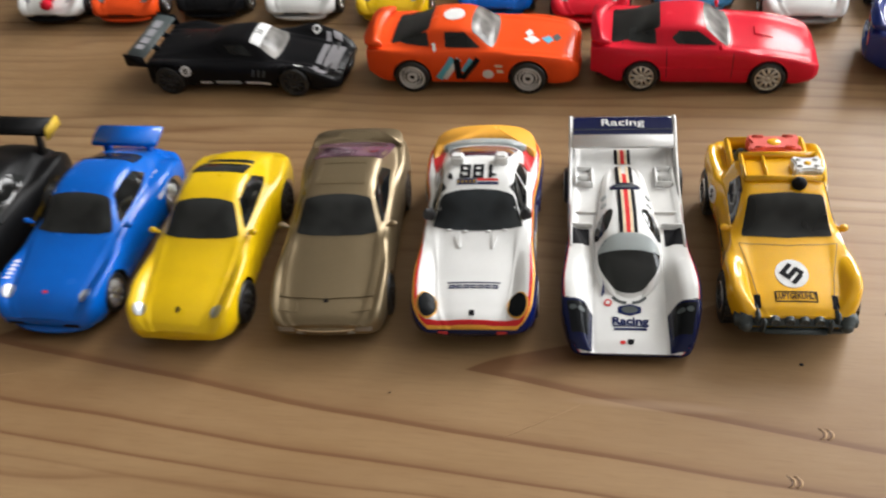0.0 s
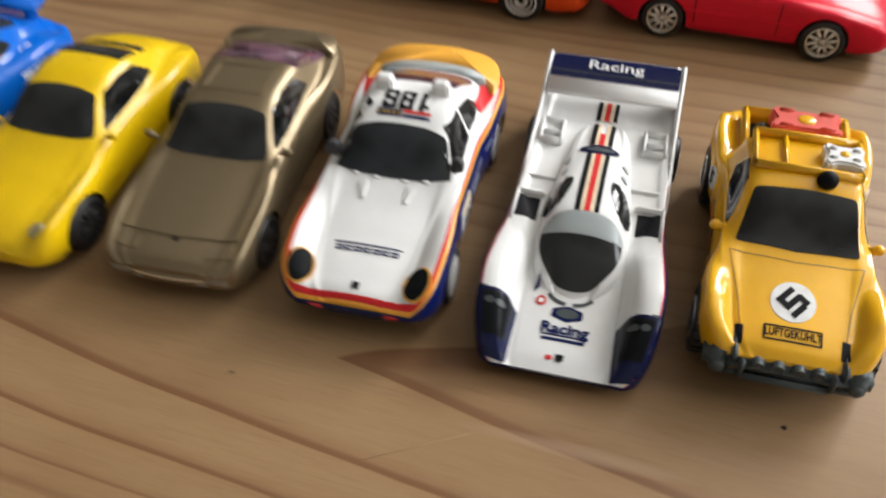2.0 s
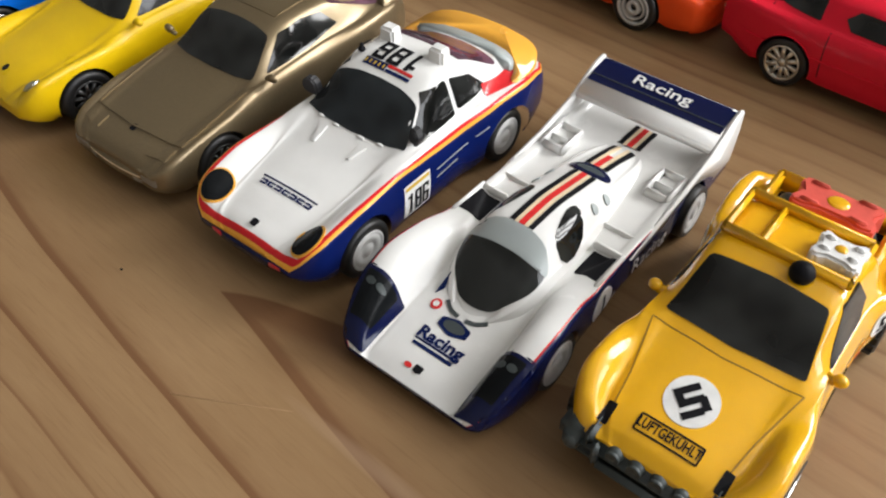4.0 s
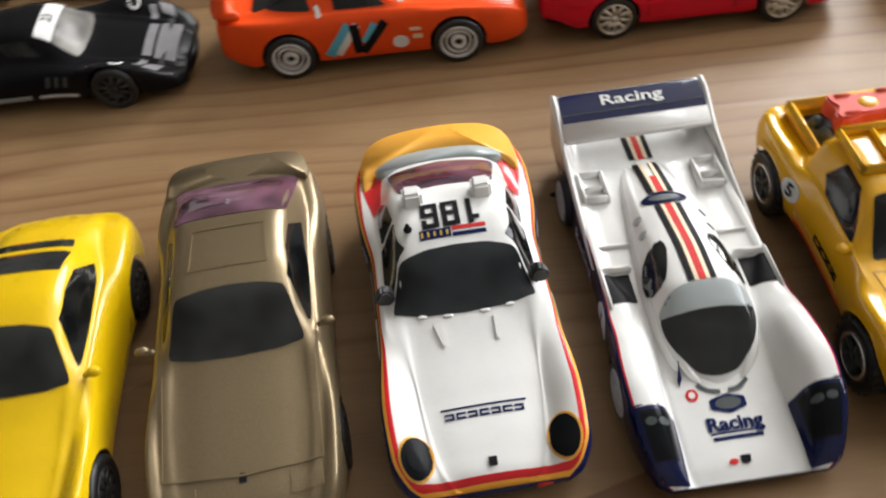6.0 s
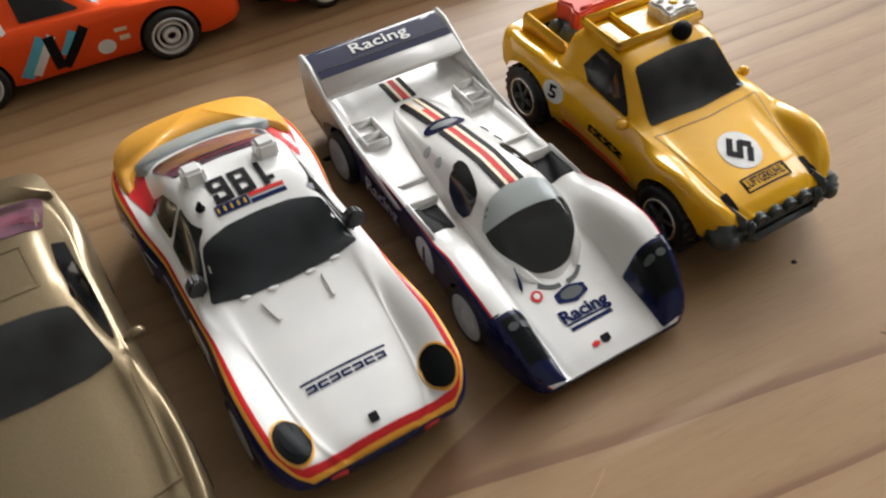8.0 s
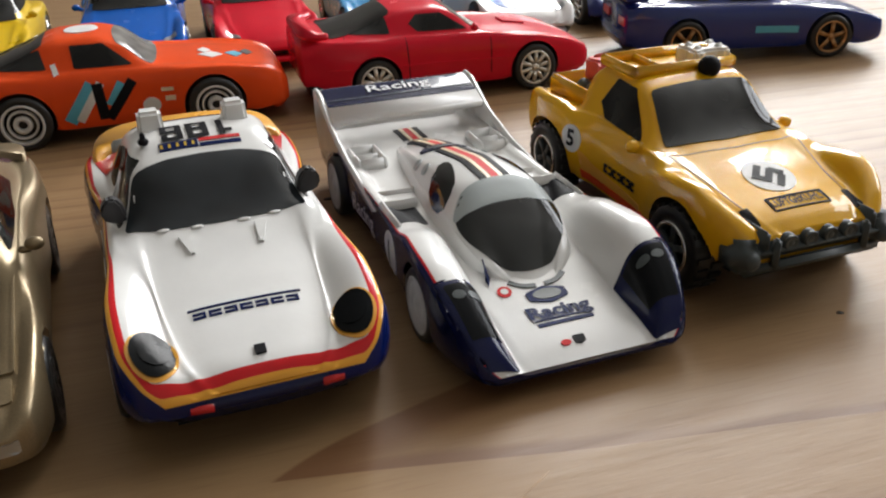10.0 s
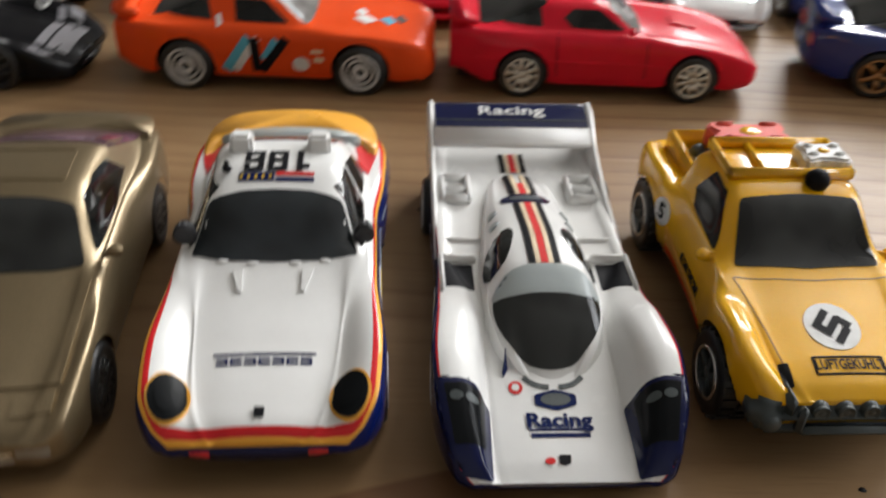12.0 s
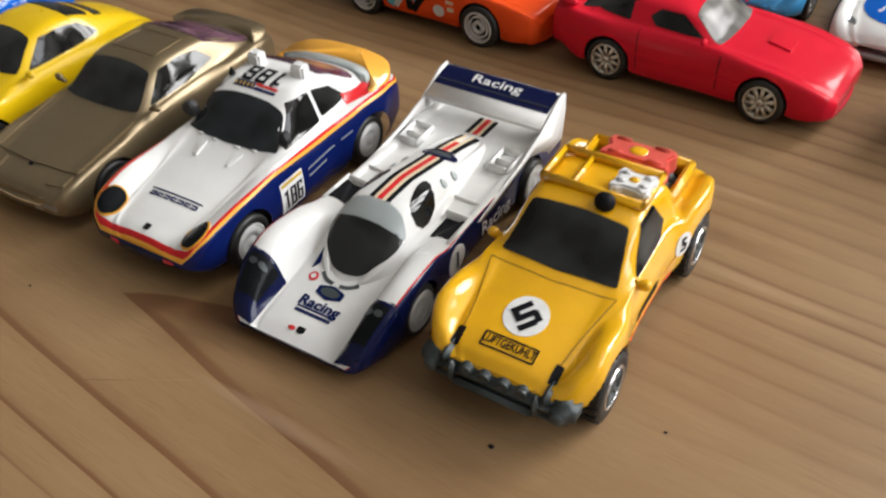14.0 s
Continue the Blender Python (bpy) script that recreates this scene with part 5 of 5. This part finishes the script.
# ---- middle row, nose to the side ----
MID = "die-cast cars in the middle row"
WEDGE = dict(
    group=MID, turn=90, length=73, bottom=[(0, 4.2), (8, 3.2), (66, 3.4), (73, 6.0)],
    plan=[(0, 11.0), (2, 13.4), (7, 14.6), (16, 15.0), (30, 14.6), (50, 15.0), (62, 15.2), (70, 14.0), (73, 12.8)],
    shoulder=[(0, 7.8), (2, 9.6), (8, 11.6), (18, 13.2), (30, 13.4), (50, 14.0), (60, 15.2), (69, 15.4), (73, 14.0)],
    belt=[(0, 7.8), (3, 9.8), (10, 12.0), (18, 13.2), (28, 14.4), (52, 15.2), (66, 15.4), (73, 14.6)],
    top=[(0, 8.2), (2, 10.0), (9, 12.2), (18, 13.8), (28, 14.6), (36.5, 19.9), (41, 20.8), (49, 20.6), (58, 17.8), (66, 15.8), (70.5, 16.4), (73, 15.4)],
    glass=[(0, 0.8), (28, 0.84), (52, 0.82), (66, 0.78), (73, 0.84)], roof=[(0, 0.62), (28, 0.68), (37, 0.62), (50, 0.58), (62, 0.55), (73, 0.7)],
    screen=((28.2, 11.0), (36.4, 8.8)), rear=((51.0, 8.0), (64.5, 9.8)), sides=[[(33.0, 15.4), (45.0, 15.6), (45.4, 19.4), (39.0, 19.4)], [(50.5, 15.8), (62.0, 16.2), (56.0, 17.8), (51.5, 19.2)]],
    wheels=[(16.8, 5.7), (57.0, 5.7)], track=13.4, arch=6.5, radius=5.7)


def orange_coupe():
    tall = dict(WEDGE, shoulder=[(0, 8.8), (1.5, 11.2), (6, 12.9), (18, 14.2), (30, 13.8), (50, 14.2), (60, 15.2), (69, 15.4), (73, 14.0)],
                belt=[(0, 8.8), (2, 11.0), (8, 12.8), (18, 13.9), (28, 14.8), (52, 15.4), (66, 15.4), (73, 14.6)],
                top=[(0, 9.2), (1.5, 11.4), (7, 13.2), (18, 14.5), (28, 15.2), (36.0, 20.6), (41, 21.7), (48, 21.5), (57, 18.4), (66, 16.0), (70.5, 16.4), (73, 15.4)],
                sides=[[(33.0, 15.6), (45.0, 15.8), (45.4, 20.2), (38.6, 20.2)], [(50.5, 16.0), (62.0, 16.4), (56.0, 18.2), (51.5, 19.8)]])
    car, skin = street_coupe(dict(tall, name="toy_racing_coupe", label="orange racing coupe with white, cyan and black flashes", at=(30.8, 214.2), paint=M_ORANGE, rim=("target", M_WHITERIM), share=0.74, front_glass=M_CLEAR, rear_glass=M_SMOKE, radius=6.0, arch=6.8))
    drape(skin, "roof_disc", disc(0.0, 43.2, 3.9, 3.6), M_WHITEINK, car)
    for a, b, h, m in ((13.5, 18.5, 6.0, M_WHITEINK), (9.0, 12.4, 7.0, M_CYANINK), (6.5, 9.5, -1.0, M_GUARD), (16, 19, 0.0, M_WHITEINK)):
        drape(skin, "bonnet_diamond", [(h - 10, a), (h - 7.6, (a + b) / 2), (h - 10, b + 0.6), (h - 12.6, (a + b) / 2)] if h > 0 else [(h, a), (h + 2.6, (a + b) / 2), (h, b), (h - 2.6, (a + b) / 2)], m, car)
    # zigzag flash on both flanks
    for way in ("left", "right"):
        ribbon(skin, "flash", [(47.6, 5.0), (42.0, 12.8)], 2.6, M_CYANINK, car, way, 0.12)
        ribbon(skin, "flash", [(45.6, 5.0), (40.2, 12.8)], 1.7, M_WHITEINK, car, way, 0.15)
        ribbon(skin, "flash", [(41.0, 12.8), (40.4, 5.0)], 2.2, M_INK, car, way, 0.17)
        ribbon(skin, "flash", [(39.6, 5.0), (33.6, 12.8)], 2.0, M_INK, car, way, 0.19)
        ribbon(skin, "flash", [(39.0, 8.0), (36.0, 12.6)], 1.6, M_CYANINK, car, way, 0.13)
        drape(skin, "flank_disc", disc(30.4, 7.0, 1.9, 1.7), M_WHITEINK, car, way)
        ribbon(skin, "flank_mark", [(25.2, 8.2), (27.4, 8.2)], 1.1, M_CREAMINK, car, way)
        ribbon(skin, "flank_mark", [(25.4, 10.2), (28.0, 10.2)], 0.8, M_CREAMINK, car, way)
        ribbon(skin, "pillar_mark", [(48.6, 15.0), (49.2, 17.0)], 1.1, M_WHITEINK, car, way)
    part("duck_tail", extrude(chaikin([(-13.2, 66), (-13.0, 71.5), (-10, 74.5), (10, 74.5), (13.0, 71.5), (13.2, 66), (9, 69), (-9, 69)], 2, True), 16.0, 17.8, 0.5), M_ORANGE, car)
    part("front_lip", extrude(chaikin([(-13, 5), (-10, 0.4), (0, -0.8), (10, 0.4), (13, 5)], 2, True), 2.4, 4.4, 0.5), M_ORANGE, car)
    return car


def red_coupe():
    spec = dict(WEDGE, name="toy_coupe", label="red coupe with a glass hatch and lace wheels", at=(107.6, 216.6), length=76, paint=M_RED, rim=("ten", M_GOLDRIM), share=0.74, front_glass=M_CLEAR, rear_glass=M_SMOKE, wheels=[(16.6, 5.7), (58.4, 5.7)])
    spec["plan"] = [(y * 76 / 73, w * 1.02) for y, w in WEDGE["plan"]]
    for key in ("shoulder", "belt", "top"):
        spec[key] = [(y * 76 / 73, z * 1.04) for y, z in WEDGE[key]]
    spec["glass"] = [(y * 76 / 73, z) for y, z in WEDGE["glass"]]
    spec["roof"] = [(y * 76 / 73, z) for y, z in WEDGE["roof"]]
    spec["screen"], spec["rear"] = ((29.4, 11.4), (38.2, 9.0)), ((53.0, 8.6), (69.0, 10.8))
    spec["sides"] = [[(34.0, 16.0), (47.0, 16.4), (49.0, 18.2), (46.8, 20.0), (40.6, 20.0)], [(54.0, 16.4), (66.0, 16.8), (58.5, 18.6), (54.5, 19.8)]]
    spec["mirror"] = (15.0, 33.0, 17.0)
    car, skin = street_coupe(spec)
    car.scale = (1.0, 0.96, 1.0)
    drape(skin, "bonnet_scoop", blunt([(-3.4, 15.0), (3.4, 15.0), (2.6, 21.0), (-2.6, 21.0)], 0.12), M_RED, car, off=0.45)
    ribbon(skin, "door_seam", [(50.5, 15.5), (50.0, 5.5)], 0.25, M_INK, car, "left", 0.04)
    ribbon(skin, "door_seam", [(28.5, 14.0), (28.5, 5.5)], 0.25, M_INK, car, "left", 0.04)
    ribbon(skin, "side_rub", [(10, 8.6), (70, 9.6)], 0.5, M_RED, car, "left", 0.3)
    part("tail_spoiler", extrude(chaikin([(-13.6, 68), (-13.4, 74), (-10, 76.6), (10, 76.6), (13.4, 74), (13.6, 68), (9, 72), (-9, 72)], 2, True), 16.6, 18.0, 0.4), M_RED, car)
    part("front_lip", extrude(chaikin([(-13, 5), (-10, 0.4), (0, -0.8), (10, 0.4), (13, 5)], 2, True), 2.6, 4.6, 0.5), M_RED, car)
    return car


def navy_coupe():
    car, skin = street_coupe(dict(WEDGE, name="toy_coupe", label="deep blue coupe with bronze wheels", at=(197.0, 211.3), turn=78, paint=M_DEEPBLUE, rim=("five", M_BRONZE), share=0.76, rear_glass=M_SMOKE))
    for s in (1, -1):
        drape(skin, "tail_lamp", blunt([(s * 5.0, 9.6), (s * 11.0, 9.8), (s * 11.0, 12.0), (s * 5.0, 11.8)], 0.2), M_REDPAINT, car, "back", 0.15, 3)
        ribbon(skin, "flank_script", [(26, 8), (38, 8.4)], 1.8, M_CYANINK, car, "right" if s > 0 else "left", 0.12)
    part("tail_spoiler", extrude(chaikin([(-13.2, 66), (-13.0, 71.5), (-10, 73.8), (10, 73.8), (13.0, 71.5), (13.2, 66), (9, 70), (-9, 70)], 2, True), 16.4, 18.2, 0.5), M_DEEPBLUE, car)
    part("rear_bumper", extrude(chaikin([(-13.6, 66), (-13, 72), (-9, 74.4), (9, 74.4), (13, 72), (13.6, 66)], 2, True), 4.6, 8.0, 0.6), M_DEEPBLUE, car)
    return car


def black_racer():
    spec = dict(
        name="toy_racing_car", label="black long-tail racing car with white numbers", at=(-52.2, 210.2), turn=90, group=MID, length=74, paint=M_BLACK, rim=("ten", M_BLACKRIM), wheels=[(16.6, 5.5), (66.0, 5.5)], share=0.76, track=14.0,
        bottom=[(0, 2.4), (74, 3.0)],
        plan=[(0, 12.0), (2, 14.0), (8, 15.6), (18, 16.0), (34, 14.4), (52, 14.8), (64, 16.0), (74, 15.0)],
        shoulder=[(0, 4.4), (3, 6.6), (10, 10.2), (17, 12.0), (26, 10.6), (38, 10.2), (54, 11.4), (65, 13.0), (74, 12.0)],
        belt=[(0, 4.4), (4, 6.0), (12, 8.2), (22, 9.8), (30, 11.0), (50, 11.8), (74, 11.6)],
        top=[(0, 4.8), (3, 6.4), (12, 8.6), (23, 10.6), (33, 16.6), (38, 17.6), (44, 17.4), (54, 15.0), (64, 13.4), (74, 12.2)],
        glass=[(0, 0.62), (22, 0.66), (30, 0.74), (50, 0.66), (74, 0.7)], roof=[(0, 0.4), (24, 0.5), (34, 0.48), (48, 0.42), (74, 0.5)],
        screen=((24.0, 9.0), (33.2, 6.8)), front_glass=M_CLEAR, sides=[[(33.5, 12.6), (42.0, 13.0), (44.5, 15.4), (37.0, 15.8)]])
    car, skin = street_coupe(spec)
    car.scale = (1.0, 0.96, 1.0)
    drape(skin, "sun_strip", blunt([(-7.4, 30.6), (7.4, 30.6), (6.8, 34.4), (-6.8, 34.4)], 0.12), M_WHITEINK, car, off=0.24)
    letters(skin, "23", 0, 32.6, 3.2, M_INK, car, turn=0, bold=0.02, name="race_number", off=0.32)
    for way in ("left", "right"):
        drape(skin, "number_disc", disc(58.5, 9.4, 2.0), M_WHITEINK, car, way)
        letters(skin, "8", 58.5, 9.4, 3.2, M_INK, car, way, mirror=way == "left", bold=0.02, name="race_number", off=0.26)
        ribbon(skin, "sill_script", [(26, 4.4), (36, 4.4)], 0.9, M_WHITEINK, car, way)
        ribbon(skin, "sill_script", [(38, 4.4), (48, 4.4)], 1.3, M_GREY, car, way)
        ribbon(skin, "sill_script", [(49.5, 4.4), (54, 4.4)], 0.9, M_WHITEINK, car, way)
        for k in range(3):
            ribbon(skin, "door_script", [(28.5 + 2.2 * k, 7.0), (27.6 + 2.2 * k, 9.6)], 0.9, M_GUARD, car, way)
    for s in (1, -1):
        drape(skin, "headlamp", blunt([(s * 10.2, 4.6), (s * 13.6, 5.6), (s * 13.8, 9.0), (s * 11.0, 8.0)], 0.2), M_SILVERINK, car, off=0.2, rings=4)
        ribbon(skin, "nose_script", [(s * 8.6, 9.6), (s * 12.6, 10.4)], 1.8, M_SILVERINK, car)
        drape(skin, "fender_disc", disc(s * 12.6, 15.0, 1.6), M_WHITEINK, car, inner=0.6, rings=2)
        part("wing_strut", extrude([(70, 10.5), (74, 10.5), (78, 14.4), (75, 14.4)], s * 4.0, s * 5.0, 0.2, flip=lambda a, b, c: (c, a, b)), M_BLACK, car)
        part("wing_end", extrude([(73.2, 10.8), (81.6, 11.2), (81.8, 16.2), (74, 15.0)], s * 14.8, s * 15.5, 0.3, flip=lambda a, b, c: (c, a, b)), M_BLACK, car)
    drape(skin, "nose_panel", blunt([(-7.6, 2.6), (7.6, 2.6), (7.2, 7.6), (-7.2, 7.6)], 0.1), M_SILVERINK, car, off=0.12, label="dull silver nose panel")
    ribbon(skin, "nose_bar", [(-6.6, 9.4), (6.6, 9.4)], 2.2, M_SILVERINK, car)
    bm = extrude(chaikin([(73.6, 13.4), (75, 14.6), (80.8, 15.6), (81.6, 15.0), (77, 13.8)], 1, True), -14.8, 14.8, 0.3, flip=lambda a, b, c: (c, a, b))
    ws = Skin(bm)
    part("rear_wing", bm, M_GUARD, car)
    for x0, x1 in ((-10, -7), (-6, -2), (-1, 4), (5, 10)):
        ribbon(ws, "wing_script", [(x0, 78.0), (x1, 78.0)], 3.0, M_SILVERINK, car)
    part("nose_plate", extrude(chaikin([(-12.5, 4), (-9, 0), (0, -1.6), (9, 0), (12.5, 4)], 2, True), 2.0, 3.2, 0.3), M_BLACK, car)
    return car


orange_coupe()
red_coupe()
navy_coupe()
black_racer()

# ---- back row, noses to the viewer ----
BACK = "die-cast cars in the back row"


def back_car(name, label, x, y, paint, glass=M_SMOKE, rim=None, marks=(), low=1.0):
    spec = dict(CLASSIC, name=name, label=label, at=(x, y), turn=random.uniform(-1.5, 1.5), group=BACK, paint=paint, rim=("five", rim or M_CHROME), front_glass=glass, stations=72)
    spec["top"] = [(a, b * low) for a, b in [(0, 6.6), (2, 8.4), (8, 10.4), (17, 12.2), (26, 14.2), (35, 20.6), (41, 22), (47, 21.8), (58, 17.4), (66, 12)]]
    spec["shoulder"] = [(0, 6.2), (2, 8.4), (6, 10.8), (14, 12.4), (24, 12.4), (42, 12.8), (52, 14.0), (60, 13.4), (66, 10.5)]
    spec["belt"] = [(0, 6.2), (3, 8.2), (9, 10.0), (18, 11.8), (27, 13.6), (44, 14.4), (58, 14), (66, 11)]
    spec["screen"] = ((26.6, 10.6), (35.0, 8.4))
    spec["mirror"] = (14.6, 29.0, 15.2)
    car, skin = street_coupe(spec)
    for s in (1, -1):
        drape(skin, "headlamp", blunt([(s * 8.2, 4.2), (s * 11.8, 5.6), (s * 11.6, 8.2), (s * 8.4, 5.6)], 0.22), M_CLEARLENS, car, off=0.2, rings=4)
    drape(skin, "grille", blunt([(-6, 4.4), (6, 4.4), (5.4, 5.8), (-5.4, 5.8)], 0.2), M_INK, car, "front", 0.1, 3)
    part("front_lip", extrude(chaikin([(-12.4, 4), (-9, 0.3), (0, -0.7), (9, 0.3), (12.4, 4), (8, 4), (-8, 4)], 2, True), 2.6, 4.0, 0.4), marks[0] if marks else paint, car)
    for m, outline in marks[1:]:
        drape(skin, "bonnet_mark", blunt(outline, 0.2), m, car)
    return car, skin


ARROW = [(-7, 9), (7, 9), (4, 22), (-4, 22)]
c, sk = back_car("toy_hot_rod", "white toy car with a red engine bar", -191, 241.5, M_WHITE, marks=(M_INK,))
part("engine_bar", join(block(1.0, 4.2, -1.5, 20, 9.6, 13.6, 1.4), block(-13, 3, 18, 21, 12.6, 15.4, 1.3), ball(2.6, -0.6, 10.6, 2.6, 2.2, 2.2)), M_RED, c, "glossy red engine bar")
c, sk = back_car("toy_muscle_car", "orange toy car with green lettering on the bonnet", -157, 241.5, M_ORANGE, marks=(M_ORANGE,))
for k in range(6):
    ribbon(sk, "bonnet_script", [(-6.4 + 2.3 * k, 11.0 - 0.4 * k), (-5.6 + 2.3 * k, 14.4 - 0.4 * k)], 1.2, M_GOLDINK, c)
c, sk = back_car("toy_sports_car", "dark toy car with silver webbed graphics", -121, 245, M_BLACK, marks=(M_INK,))
for k in range(9):
    ribbon(sk, "web_line", [(-8 + 2 * k, 6), (-5 + 1.2 * k, 14), (-7 + 1.8 * k, 22)], 0.5, M_GREY, c)
for k in range(4):
    ribbon(sk, "web_line", chaikin([(-9, 7 + 4 * k), (0, 9.5 + 4 * k), (9, 7 + 4 * k)], 1), 0.5, M_GREY, c)
back_car("toy_roadster", "plain white toy roadster", -82, 243.5, M_WHITE)
back_car("toy_roadster", "lemon yellow toy roadster", -44, 242.5, M_YELLOW)
back_car("toy_roadster", "bright blue toy roadster", -4, 247, M_BLUE)
back_car("toy_roadster", "glossy red toy roadster", 32.5, 242.5, M_RED)
c, sk = back_car("toy_rally_car", "sky blue toy car with a black bonnet panel", 70, 250, M_SKYBLUE, marks=(M_SKYBLUE, (M_INK, ARROW)))
for k in range(6):
    ribbon(sk, "bonnet_script", [(-7 + 2.6 * k, 11.5), (-5.4 + 2.6 * k, 13.5)], 1.3, M_GREY, c)
c, sk = back_car("toy_rally_car", "white toy car with a blue bonnet shield", 108.5, 242, M_WHITE, marks=(M_GREY, (M_BLUE, disc(0, 14, 9, 8))))
for k in range(4):
    ribbon(sk, "bonnet_script", [(-4.5 + 2.6 * k, 10.5), (-3.2 + 2.6 * k, 13.5)], 1.0, M_WHITEINK, c)
ribbon(sk, "bonnet_flash", [(-8, 20), (8, 22)], 2.2, M_ORANGE, c)
back_car("toy_sports_car", "deep blue toy car with an orange flash", 147, 251, M_DEEPBLUE, marks=(M_INK, (M_ORANGESTRIPE, ARROW)))

# ---- worn black bag at the end of the rows ----
def leather_bag():
    bag = thing("leather_bag", "worn black leather bag with pale scuffs", "bag", -264, 100, 0, -1)
    bm = bmesh.new()
    rows = []
    profile = ((0, 5), (1.5, 2.5), (6, 0.5), (13, -0.5), (24, 0), (36, 2), (43, 3.5), (46.5, 4.2), (47.6, 5.4), (46.5, 6.8), (40, 7.5), (22, 9), (8, 13))
    n = 96
    for z, inset in profile:
        row = []
        for i in range(n):
            t = 2 * math.pi * i / n
            c, s_ = math.cos(t), math.sin(t)
            k = (abs(c) ** 7 + abs(s_) ** 7) ** (-1 / 7)
            v = Vector(((84 - inset) * c * k, (75 - inset - 0.4 * (47 - z)) * s_ * k, z)) * MM
            w = 0.0022 * noise.noise(v * 30) + 0.0008 * noise.noise(v * 110)
            row.append(bm.verts.new(v + Vector((w * c, w * s_, w * 0.8 if z > 3 else 0))))
        rows.append(row)
    for a, b in zip(rows, rows[1:]):
        for i in range(n):
            bm.faces.new((a[i], a[(i + 1) % n], b[(i + 1) % n], b[i]))
    bm.faces.new(list(reversed(rows[0])))
    bm.faces.new(rows[-1])
    bmesh.ops.recalc_face_normals(bm, faces=bm.faces)
    skin = Skin(bm)
    part("body", bm, M_BAG, bag)
    ribbon(skin, "seam", [(-56, 9), (0, 8.5), (52, 9)], 1.6, M_BAG, bag, "right", off=0.5)
    ribbon(skin, "rim_seam", [(-60, 41), (0, 41.5), (60, 41)], 1.2, M_BAG, bag, "right", off=0.6)
    part("divider", block(-70, 68, 18, 21, 8, 40, 1.2), M_BAG, bag)
    for k in range(16):
        a, z, r = random.uniform(16, 48), random.uniform(17, 38), random.uniform(1.2, 4.5)
        path = [(a - r, z - 0.35 * r + random.uniform(-0.6, 0.6)), (a - 0.3 * r, z + random.uniform(-0.5, 0.5)), (a + r, z + 0.3 * r + random.uniform(-0.8, 0.8))]
        ribbon(skin, "scuff", path, (random.uniform(0.08, 0.3), random.uniform(0.08, 0.6)), M_SCUFF, bag, "right", off=0.06)
    return bag


leather_bag()
